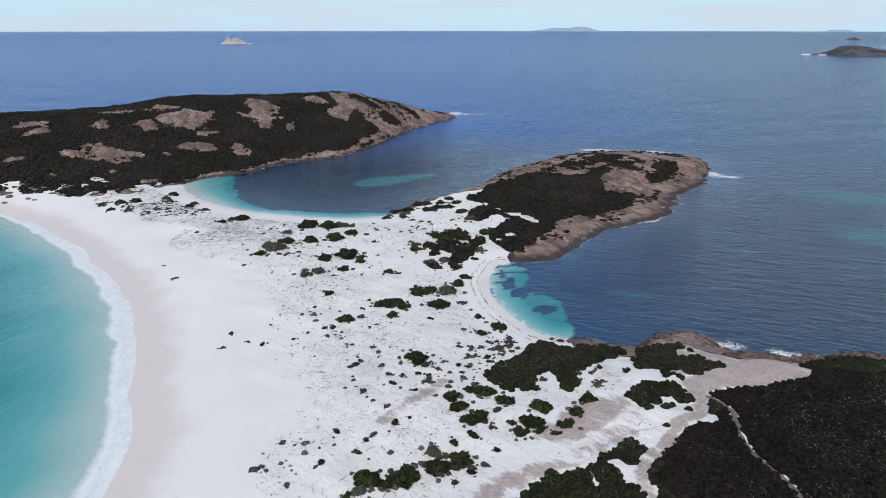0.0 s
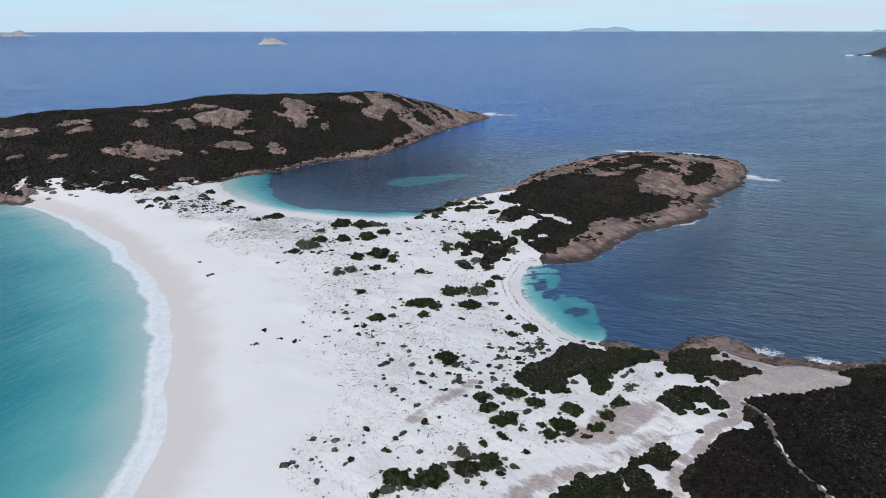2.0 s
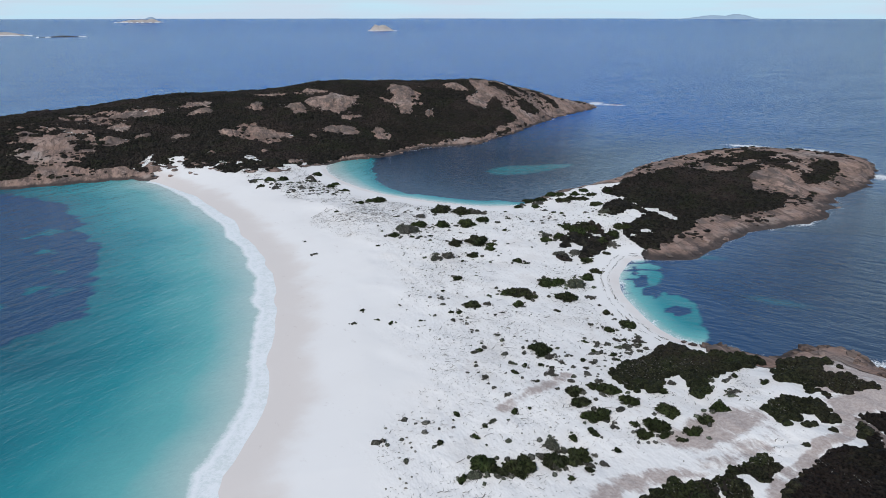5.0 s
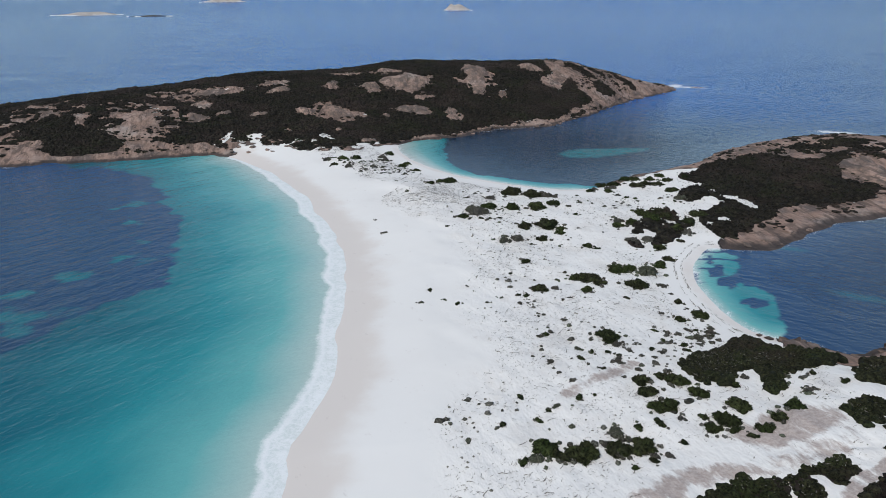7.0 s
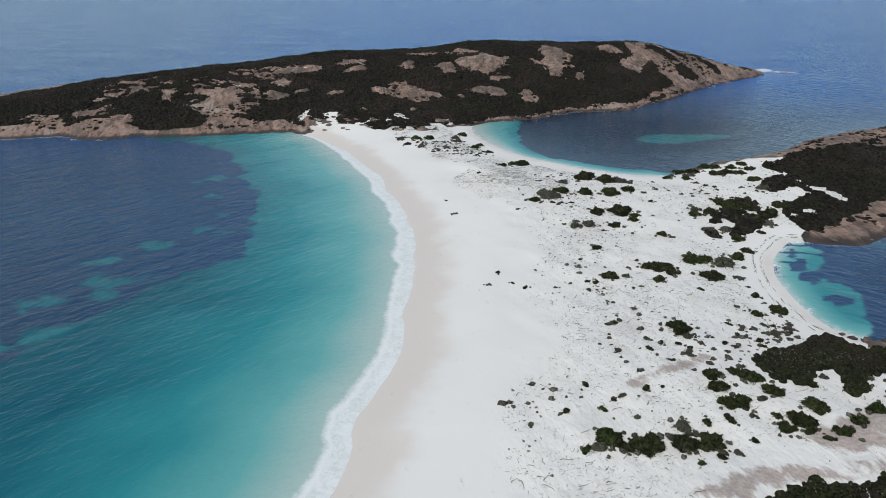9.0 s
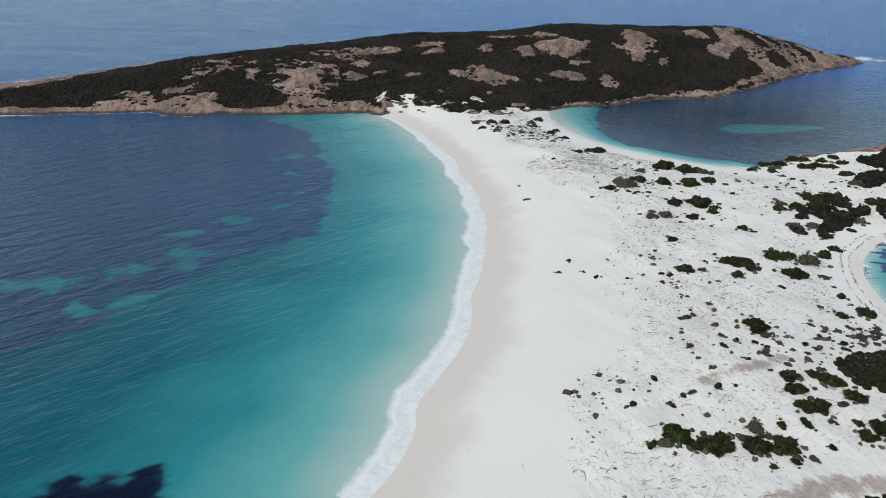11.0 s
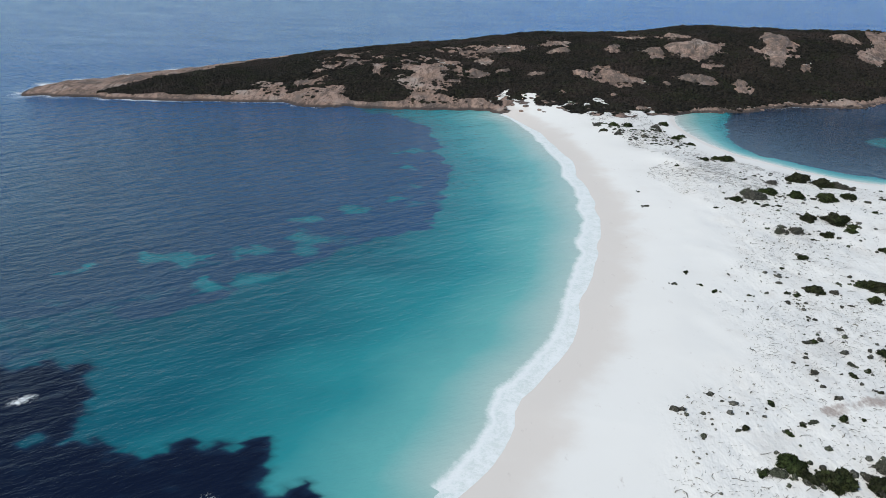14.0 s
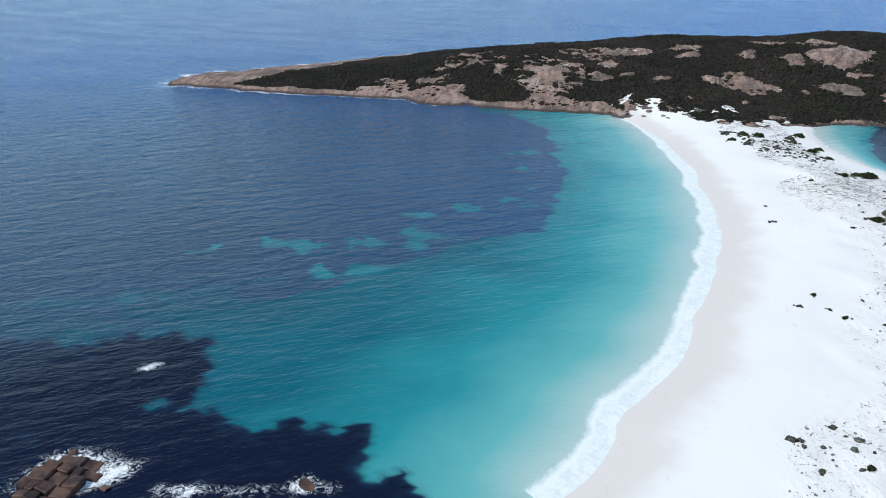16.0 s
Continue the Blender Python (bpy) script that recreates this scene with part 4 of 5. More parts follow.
sea = mesh_object("water", np.stack([wx, wy, wz], 1), wq, MAT_SEA, {"tone": np.clip(tone, 0, 1), "deep": deep, "foam": foam, "open": open_sea, "sky_tint": smooth(bearing, -48, -26) * smooth(bearing, 30, -2), "calm": calm, "pale": pale, "kelp": kelp, "east": smooth(wx, 10, 90), "cove": np.where((wy > 270) & (wx < 140) & (wx > -160), smooth(north_d, 220, 90) * smooth(wx, 60, 10), 0.0), "west": smooth(-wx - 0.35 * wy, -80, 20) * smooth(np.hypot(wx, wy), 900, 500), "off": np.where(w_part == 0, w_dc, 60.0), "band": band}, True)
tagged(sea, "turquoise bay and dark blue open sea with light wind ripples", "sea", kind="structure")


# ---- plants ----
def icosphere(levels):
    bm = bmesh.new()
    bmesh.ops.create_icosphere(bm, subdivisions=levels, radius=1.0)
    bm.verts.ensure_lookup_table()
    v = np.array([p.co for p in bm.verts])
    f = np.array([[q.index for q in t.verts] for t in bm.faces])
    bm.free()
    return v, f


def dome(levels, rng, rag_size):
    """A ragged cushion, open below."""
    v, f = icosphere(levels)
    f = f[(v[f][:, :, 2].max(axis=1) > -0.15)]
    keep_v = np.unique(f)
    back = np.zeros(len(v), int)
    back[keep_v] = np.arange(len(keep_v))
    v, f = v[keep_v], back[f]
    v = v * (1 + rag_size * (rng.random((len(v), 1)) - 0.5) * 2)
    v[:, 2] = np.where(v[:, 2] < 0, v[:, 2] * 1.2 - 0.1, v[:, 2])
    return v, f


def carpet(name, where, spacing, size, tall, levels, mat, label, seed, dense=0.5, rag_size=0.35, zone=None, tufts=0):
    """A thick growth of low cushions over an area of the ground, as one mesh."""
    rng = np.random.default_rng(seed)
    x0, x1, y0, y1 = where
    px, py = np.meshgrid(np.arange(x0, x1, spacing), np.arange(y0, y1, spacing))
    px = (px + rng.uniform(-0.55, 0.55, px.shape) * spacing).ravel()
    py = (py + rng.uniform(-0.55, 0.55, py.shape) * spacing).ravel()
    s = sample(g_scrub, px, py) + fbm(px, py, 4, 2, seed) * 0.15
    ok = (s > dense) & (sample(g_dc, px, py) > 1.5) & (sample(g_rock, px, py) < 0.62 + 0.2 * rng.random(px.shape))
    if zone is not None:
        ok &= sample(zone, px, py) > 0.5
    px, py = px[ok], py[ok]
    pz = sample(gz, px, py)
    kinds = [dome(levels, rng, rag_size) for _ in range(6)]
    pick = rng.integers(0, 6, len(px))
    turn, grow = rng.uniform(0, 6.283, len(px)), (0.55 + 0.6 * rng.random(len(px)) + 0.9 * rng.random(len(px)) ** 6) * (1 + 0.4 * fbm(px, py, 14, 2, seed + 5))
    verts, faces, base = [], [], 0
    for k, (v, f) in enumerate(kinds):
        m = pick == k
        c, s_, r = np.cos(turn[m])[:, None], np.sin(turn[m])[:, None], grow[m][:, None] * size
        vx = (v[None, :, 0] * c - v[None, :, 1] * s_) * r + px[m][:, None]
        vy = (v[None, :, 0] * s_ + v[None, :, 1] * c) * r + py[m][:, None]
        vz = v[None, :, 2] * grow[m][:, None] * tall + pz[m][:, None]
        verts.append(np.stack([vx, vy, vz], 2).reshape(-1, 3))
        faces.append((f[None] + (np.arange(m.sum()) * len(v))[:, None, None]).reshape(-1, 3) + base)
        base += m.sum() * len(v)
    verts, faces = np.vstack(verts), np.vstack(faces)
    if tufts:
        # sprigs standing out of the cushions
        n = tufts * len(px)
        pick = faces[rng.integers(0, len(faces), n)]
        at = verts[pick].mean(axis=1)
        up = rng.normal(0, 0.5, (n, 3)) + np.array([0, 0, 0.8])
        up /= np.linalg.norm(up, axis=1)[:, None]
        side = np.cross(up, rng.normal(0, 1, (n, 3)))
        side /= np.linalg.norm(side, axis=1)[:, None] + 1e-6
        r = size * rng.uniform(0.12, 0.34, (n, 1))
        sprig = np.stack([at - side * r * 0.6, at + side * r * 0.6, at + up * r * 1.2], 1).reshape(-1, 3)
        faces = np.vstack([faces, np.arange(n * 3).reshape(-1, 3) + len(verts)])
        verts = np.vstack([verts, sprig])
    ob = mesh_object(name, verts, faces, mat, shade=True)
    return tagged(ob, label, "scrub", kind="stuff")


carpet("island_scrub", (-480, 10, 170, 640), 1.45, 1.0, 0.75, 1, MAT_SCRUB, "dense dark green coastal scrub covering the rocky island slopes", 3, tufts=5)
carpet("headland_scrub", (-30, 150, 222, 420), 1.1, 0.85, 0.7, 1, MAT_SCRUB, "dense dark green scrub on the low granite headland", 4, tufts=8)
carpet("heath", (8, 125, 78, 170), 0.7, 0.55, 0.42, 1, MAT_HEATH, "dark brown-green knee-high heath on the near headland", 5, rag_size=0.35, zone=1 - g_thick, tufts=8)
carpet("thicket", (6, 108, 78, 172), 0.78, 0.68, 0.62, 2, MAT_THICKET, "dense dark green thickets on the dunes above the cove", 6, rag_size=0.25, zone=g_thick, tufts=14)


def crevice_scrub(name, count, box, seed, label):
    """Single low cushions rooted in the joints of bare granite, as one mesh."""
    r = np.random.default_rng(seed)
    x0, x1, y0, y1 = box
    px, py = r.uniform(x0, x1, count * 8), r.uniform(y0, y1, count * 8)
    ok = (sample(g_rock, px, py) > 0.5) & (sample(g_dc, px, py) > 7) & (fbm(px, py, 11, 3, 211) + r.normal(0, 0.12, px.shape) > 0.1)
    px, py = px[ok][:count], py[ok][:count]
    v, f = dome(1, r, 0.35)
    n = len(px)
    turn, grow = r.uniform(0, 6.28, n)[:, None], (0.45 + 0.9 * r.random(n) ** 2)[:, None]
    vx = (v[None, :, 0] * np.cos(turn) - v[None, :, 1] * np.sin(turn)) * grow * 1.3 + px[:, None]
    vy = (v[None, :, 0] * np.sin(turn) + v[None, :, 1] * np.cos(turn)) * grow * 1.3 + py[:, None]
    vz = v[None, :, 2] * grow * 0.8 + sample(gz, px, py)[:, None]
    faces = (f[None] + (np.arange(n) * len(v))[:, None, None]).reshape(-1, 3)
    return tagged(mesh_object(name, np.stack([vx, vy, vz], 2).reshape(-1, 3), faces, MAT_SCRUB), label, "scrub", kind="stuff")


crevice_scrub("crevice_scrub", 4200, (-440, 160, 225, 650), 61, "low dark scrub rooted in the joints of bare granite")


def shrub_mesh(name, seed, leaves, lobes, mat):
    """A wind-clipped shrub about 2 m across: lobed, ragged, with leaf tufts standing out all over it."""
    rng = np.random.default_rng(seed)
    verts, faces, base = [], [], 0
    for i in range(lobes):
        ang, off = rng.uniform(0, 6.283), (0 if i == 0 else rng.uniform(0.35, 0.85))
        r = rng.uniform(0.24, 0.5) if i else 0.62
        v, f = dome(3, rng, 0.16)
        bump = np.array([noise.noise(Vector(p * 2.6) + Vector((seed, i, 0))) for p in v])
        v = v * (1 + 0.45 * bump[:, None]) * r
        v[:, 2] *= rng.uniform(0.7, 1.3)
        v[:, :2] += (off * math.cos(ang), off * math.sin(ang))
        verts.append(v), faces.append(f + base)
        base += len(v)
    body = np.vstack(verts)
    tri = np.vstack(faces)
    pick = tri[rng.integers(0, len(tri), leaves)]
    w = rng.dirichlet((1, 1, 1), leaves)
    at = (body[pick] * w[:, :, None]).sum(axis=1)
    out = at / (np.linalg.norm(at, axis=1)[:, None] + 1e-6) + rng.normal(0, 0.5, (leaves, 3))
    out /= np.linalg.norm(out, axis=1)[:, None]
    side = np.cross(out, rng.normal(0, 1, (leaves, 3)))
    side /= np.linalg.norm(side, axis=1)[:, None] + 1e-6
    size = rng.uniform(0.05, 0.15, (leaves, 1))
    leaf = np.stack([at - side * size * 0.6, at + side * size * 0.6, at + out * size * 1.3], 1).reshape(-1, 3)
    all_v = np.vstack([body, leaf])
    all_f = np.vstack([tri, np.arange(leaves * 3).reshape(-1, 3) + len(body)])
    ob = mesh_object(name, all_v, all_f, mat)
    # a skirt of bleached dead twigs on the sand round its foot
    n = 46
    a, r0, length = rng.uniform(0, 6.283, n), rng.uniform(0.55, 1.0, n), rng.uniform(0.15, 0.45, n)
    bend, w = a + rng.normal(0, 0.6, n), rng.uniform(0.012, 0.03, n)
    x0, y0 = r0 * np.cos(a), r0 * np.sin(a)
    x1, y1 = x0 + length * np.cos(bend), y0 + length * np.sin(bend)
    px, py = -np.sin(bend) * w, np.cos(bend) * w
    z0, z1 = rng.uniform(0.1, 0.25, n), rng.uniform(0.05, 0.12, n)
    strip = np.stack([np.stack(c, 1) for c in ((x0 - px, y0 - py, z0), (x0 + px, y0 + py, z0), (x1 + px * 0.4, y1 + py * 0.4, z1), (x1 - px * 0.4, y1 - py * 0.4, z1))], 1)
    skirt = mesh_object("twig_skirt", strip.reshape(-1, 3), np.arange(n * 4).reshape(-1, 4), MAT_TWIG, parent=ob)
    tagged(skirt, "bleached dead twigs round the shrub's foot", kind="stuff")
    return ob


SHRUBS = [(-61.0, 241.4, 4.6), (-58.0, 251.4, 3.0), (-50.5, 254.0, 2.6), (-61.0, 265.6, 2.3), (-55.7, 278.5, 3.8), (-47.3, 277.0, 3.8), (-40.4, 277.6, 3.3), (-40.8, 256.3, 3.1), (-36.4, 264.5, 2.2), (-26.0, 253.2, 1.1), (-30.1, 263.3, 1.1), (-64.7, 235.8, 1.7), (-67.3, 224.6, 0.8), (-34.0, 237.1, 4.1), (-29.1, 235.2, 1.6), (-41.6, 234.3, 2.4), (-41.1, 219.7, 2.7), (-45.2, 216.8, 2.3), (-33.2, 223.6, 1.9), (-28.2, 230.3, 1.6), (-17.7, 220.3, 1.7), (-14.8, 219.0, 0.9), (-34.3, 199.6, 1.4), (-26.4, 178.6, 2.1), (-22.7, 181.1, 1.3), (-18.1, 191.6, 2.5), (-14.0, 191.5, 3.0), (-11.5, 189.6, 1.8), (-14.6, 182.4, 1.6), (-8.0, 201.8, 3.1)]
SHRUBS += [(-4.2, 204.5, 2.1), (1.9, 205.0, 3.5), (-1.5, 192.0, 2.7), (6.1, 195.9, 1.4), (-6.0, 153.9, 2.5), (-3.9, 150.9, 1.4), (-1.2, 149.0, 0.8), (-17.6, 137.9, 1.0), (15.0, 178.4, 1.9), (10.0, 173.2, 1.4), (7.3, 163.3, 0.9), (14.6, 163.4, 1.5), (17.2, 168.1, 1.5), (10.9, 157.6, 0.9), (9.8, 185.2, 1.3), (5.5, 174.9, 0.9), (-10.1, 244.3, 2.1), (-5.7, 249.9, 1.9), (1.9, 135.0, 1.9), (5.7, 137.9, 1.3), (9.4, 137.2, 2.3), (13.1, 133.4, 2.0), (3.7, 130.4, 1.9), (7.7, 127.3, 2.2), (5.3, 125.4, 1.4), (20.3, 130.4, 2.3), (17.9, 125.2, 2.4), (15.2, 121.6, 1.6), (19.3, 122.0, 1.1), (25.0, 123.5, 1.7)]
SHRUBS += [(27.8, 128.0, 1.6), (30.7, 132.5, 1.8), (22.3, 120.5, 0.9), (2.1, 118.0, 1.0), (5.9, 120.4, 1.1), (10.3, 116.0, 0.9), (7.9, 111.2, 1.0), (5.2, 108.9, 1.0), (2.1, 106.0, 0.7), (-16.2, 115.4, 0.8), (-15.0, 119.1, 0.6), (-1.5, 114.5, 1.8), (-13.0, 106.2, 2.5), (-7.3, 106.8, 2.7), (-9.9, 105.0, 1.5), (-15.1, 103.4, 1.5), (3.2, 112.0, 2.2), (-0.4, 110.0, 2.2), (-3.6, 111.4, 1.1), (-0.9, 108.5, 1.1), (-16.6, 102.2, 1.0), (-9.7, 125.1, 0.9), (-6.1, 138.4, 0.6), (-12.4, 146.5, 0.9), (-9.4, 145.7, 0.8), (-7.0, 138.3, 0.5), (-3.2, 146.0, 0.7), (-6.9, 126.8, 0.6), (13.9, 125.2, 1.1), (9.7, 123.6, 0.9)]
SHRUBS += [(36.3, 147.6, 0.8), (42.2, 145.0, 1.0), (34.6, 139.3, 0.9), (22.7, 143.7, 1.1), (20.6, 139.5, 1.2), (31.2, 147.8, 1.0), (-56.7, 172.4, 0.8), (-56.3, 163.6, 0.8), (-50.5, 166.5, 0.6), (-46.4, 164.6, 0.8), (-39.0, 167.5, 0.6), (-87.8, 216.4, 1.0), (-96.3, 229.1, 0.6), (-85.6, 290.1, 3.5), (-91.6, 282.0, 2.0), (-89.6, 287.3, 2.0), (-95.9, 263.6, 0.9), (-23.6, 188.5, 0.8), (-19.7, 173.9, 0.6), (-18.3, 176.0, 0.5), (-29.6, 174.0, 0.9), (-30.3, 168.8, 0.8), (-36.0, 171.3, 0.6), (-47.1, 176.8, 0.5)]

SHRUBS += [(-2.3, 261.5, 3), (2.1, 255.5, 3.5), (6.6, 260.4, 3), (-0.1, 246.5, 2.5), (-4.1, 231.0, 2.5), (0.9, 234.0, 2.5), (-25.0, 292.9, 1.8), (-16.7, 300.0, 2.2), (-7.8, 304.4, 2), (-2.7, 307.5, 2), (12.0, 285.2, 3), (4.9, 228.4, 2), (-6.5, 247.9, 1.3), (9.6, 249.3, 2.8), (14.2, 256.1, 3), (18.1, 265.4, 3), (13.8, 247.1, 2), (-22.3, 308.2, 1.5)]
SHRUBS += [(-26.6, 269.7, 1.0), (13.4, 320.2, 2.5), (6.5, 313.9, 2), (2.6, 321.5, 1.6), (8.7, 296.4, 2.5), (11.3, 238.2, 1.3), (7.6, 219.4, 1.5), (4.6, 213.0, 2), (9.9, 186.2, 0.9), (14.7, 178.9, 0.9), (17.5, 171.1, 1.1), (12.2, 182.1, 0.6), (18.4, 168.0, 0.8), (8.1, 190.8, 0.6), (3.4, 266.0, 3), (-10.6, 248.8, 2.2)]

# low wind-cut shrubs on the foredune, and a fringe on the north side of the headland
SHRUBS += [(-154.5, 309.9, 2.2), (-147.4, 311.3, 2.4), (-142.2, 317, 2.2), (-147.5, 301.9, 1.8), (-138.6, 298.9, 1.8), (-127.1, 302.9, 2), (-132.9, 327.8, 2.4), (-128.8, 323.1, 2), (-132.1, 337.6, 2.2), (-116.6, 313.2, 1.9), (-116.5, 320.6, 1.6), (-107.5, 307.9, 1.8)]
SHRUBS += [(-23.4, 298.4, 1.6), (-20.1, 305.8, 2), (-16.2, 305.8, 2.4), (-11.4, 312.9, 2.2), (-8.3, 314.1, 2.2), (-4.8, 303.4, 2.4), (-2.3, 307.4, 2), (-16.9, 293.5, 1.7), (-12.9, 287.4, 1.2), (-9.2, 283.4, 1.1), (-1.1, 315.4, 2), (2.8, 306.6, 2.2)]


rng = np.random.default_rng(17)
big = [shrub_mesh("shrub", 100 + i, 2400, 10, MAT_SHRUB) for i in range(4)]
small = [shrub_mesh("shrub", 200 + i, 900, 5, MAT_SHRUB) for i in range(4)]
grey = [shrub_mesh("shrub", 300 + i, 900, 4, MAT_GREY) for i in range(3)]
for o in big + small:
    tagged(o, "rounded dark green coastal shrub on white sand", "shrub", "shrubs on the dunes")
for o in grey:
    tagged(o, "grey half-dead coastal shrub on white sand", "shrub", "shrubs on the dunes")
fresh = set(o.name for o in big + small + grey)


def plant(ob, x, y, r, tall):
    """The first shrub of a kind is moved into place, later ones are copies."""
    m = pose(x, y, height(x, y) - 0.06 * r, rng.uniform(-4, 4), rng.uniform(-4, 4), rng.uniform(0, 360))
    if ob.name in fresh:
        fresh.discard(ob.name)
        ob.scale = (r, r, r * tall)
        ob.matrix_basis = m @ Matrix.Diagonal((r, r, r * tall, 1))
        return ob
    c = copy_thing(ob, pose(0, 0, 0))
    c.matrix_basis = m @ Matrix.Diagonal((r, r * rng.uniform(0.8, 1.15), r * tall * rng.uniform(0.85, 1.15), 1))
    return c


for x, y, r in SHRUBS:
    kinds = (grey if rng.random() < 0.4 else small) if r < 1.15 else (big if rng.random() < 0.82 else grey)
    plant(kinds[rng.integers(0, len(kinds))], x, y, r * 1.08, 0.85 if r > 1.1 else 0.8)


SEEDLINGS = []
# seedlings and dead sprawl round the larger ones
for x, y, r in SHRUBS:
    for _ in range(4 if r > 1.3 else 1):
        a, d = rng.uniform(0, 6.283), r * rng.uniform(0.9, 1.9)
        kinds = grey if rng.random() < 0.45 else small
        SEEDLINGS.append((x + d * math.cos(a), y + d * math.sin(a), rng.uniform(0.2, 0.42) * min(r, 2.2) ** 0.8))

# a scatter of lesser shrubs between them
LESSER = [(-40, 20, 105, 215, 105), (-75, -20, 215, 292, 60), (-5, 36, 112, 170, 70), (-165, -95, 292, 338, 120), (-20, 14, 215, 285, 30), (-222, -140, 312, 342, 140)]
for x0, x1, y0, y1, n in LESSER:
    made = 0
    for _ in range(n * 6):
        x, y = rng.uniform(x0, x1), rng.uniform(y0, y1)
        xy = (np.array([x]), np.array([y]))
        if made < n and sample(g_litter, *xy)[0] > 0.6 and sample(g_pink, *xy)[0] < 0.3 and sample(g_dc, *xy)[0] > 9 and fbm(xy[0], xy[1], 16, 2, 61)[0] > 0.02:
            r = 0.28 + 0.85 * rng.random() ** 2
            kinds = grey if rng.random() < 0.5 else small
            if r > 0.78:
                plant(kinds[rng.integers(0, len(kinds))], x, y, r, 0.7)
            else:
                SEEDLINGS.append((x, y, r))
            made += 1


def join_seedlings(places):
    """The smallest shrubs, too many to count, as one mesh."""
    r = np.random.default_rng(77)
    verts, faces, base = [], [], 0
    for x, y, s in places:
        v, f = dome(2, r, 0.4)
        v = v * np.array([s * r.uniform(0.8, 1.4), s * r.uniform(0.7, 1.1), s * 0.75])
        a = r.uniform(0, 6.283)
        v = np.stack([v[:, 0] * math.cos(a) - v[:, 1] * math.sin(a) + x, v[:, 0] * math.sin(a) + v[:, 1] * math.cos(a) + y, v[:, 2] + height(x, y)], 1)
        verts.append(v), faces.append(f + base)
        base += len(v)
    return tagged(mesh_object("seedlings", np.vstack(verts), np.vstack(faces), MAT_SEEDLING), "small dark and grey seedling shrubs dotted over the sand", "shrub", kind="stuff")


join_seedlings(SEEDLINGS)


def sprawl(name, count, box, seed, label, long_, wide, mat, gate):
    """Wind-blown runners and dead sticks lying on the sand: thin bent strips, as one mesh."""
    r = np.random.default_rng(seed)
    x0, x1, y0, y1 = box
    px, py = r.uniform(x0, x1, count * 5), r.uniform(y0, y1, count * 5)
    ok = (sample(g_litter, px, py) > 0.5) & (sample(g_scrub, px, py) < 0.4) & (sample(g_rock, px, py) < 0.4) & (sample(g_pink, px, py) < 0.4) & (fbm(px, py, 21, 3, 151) + r.normal(0, 0.18, px.shape) > gate)
    px, py = px[ok][:count], py[ok][:count]
    n = len(px)
    head = r.normal(0.7, 0.75, n)
    length = long_ * r.uniform(0.35, 1.3, n) ** 1.5
    segs = 4
    verts = np.zeros((n, segs + 1, 2, 3))
    cx, cy = px.copy(), py.copy()
    for k in range(segs + 1):
        w = wide * (1 - 0.75 * k / segs) * (0.7 + 0.6 * hash01(np.arange(n), np.full(n, k), seed))
        for side, sgn in ((0, -1), (1, 1)):
            vx, vy = cx - np.sin(head) * w * sgn, cy + np.cos(head) * w * sgn
            verts[:, k, side, 0], verts[:, k, side, 1] = vx, vy
            verts[:, k, side, 2] = sample(gz, vx, vy) + 0.05 + 0.09 * (k % 2)
        cx, cy = cx + np.cos(head) * length / segs, cy + np.sin(head) * length / segs
        head = head + r.normal(0, 0.45, n)
    i = np.arange(n)[:, None] * (segs + 1) * 2 + np.arange(segs)[None, :] * 2
    faces = np.stack([i, i + 1, i + 3, i + 2], 2).reshape(-1, 4)
    return tagged(mesh_object(name, verts.reshape(-1, 3), faces, mat), label, "dune litter", kind="stuff")


sprawl("dune_runners", 10500, (-110, 40, 88, 300), 21, "grey dead runners and sticks strewn over white dune sand", 0.75, 0.045, MAT_RUNNER, 0.02)
sprawl("dead_branches", 800, (-110, 40, 88, 330), 22, "dark weathered dead branches lying on white dune sand", 1.8, 0.10, MAT_TWIG, -0.05)
sprawl("foredune_litter", 1800, (-235, -60, 250, 345), 23, "dark dead brush scattered on the sand below the island", 2.4, 0.14, MAT_TWIG, 0.1)


def wrack(name, part_no, offsets, count, seed, label):
    """Dry weed cast up in thin broken lines along a beach, as one mesh."""
    r = np.random.default_rng(seed)
    run = coast[stretch == part_no]
    k = r.integers(1, len(run) - 2, count)
    f = r.random(count)[:, None]
    at = run[k] * (1 - f) + run[k + 1] * f
    way = run[k + 1] - run[k - 1]
    way /= np.linalg.norm(way, axis=1)[:, None]
    d = np.array(offsets)[r.integers(0, len(offsets), count)] + r.normal(0, 0.22, count) + 0.7 * fbm(at[:, 0], at[:, 1], 12, 2, seed)
    inward = np.stack([-way[:, 1], way[:, 0]], 1)
    probe = sample(g_dc, at[:, 0] + 3 * inward[:, 0], at[:, 1] + 3 * inward[:, 1])
    inward *= np.where(probe > 0, 1, -1)[:, None]
    at = at + inward * d[:, None]
    long_, wide = r.uniform(0.2, 0.8, count)[:, None], r.uniform(0.04, 0.12, count)[:, None]
    corner = []
    for u, v in ((-1, -1), (1, -0.6), (1, 0.8), (-1, 1)):
        p = at + way * long_ * u + inward * wide * v
        corner.append(np.column_stack([p, sample(gz, p[:, 0], p[:, 1]) + 0.05]))
    return tagged(mesh_object(name, np.stack(corner, 1).reshape(-1, 3), np.arange(count * 4).reshape(-1, 4), MAT_TWIG), label, "seaweed", kind="stuff")


wrack("wrack_line", 4, (3.2, 5.4), 230, 51, "thin dark lines of dry seaweed on the cove's white beach")


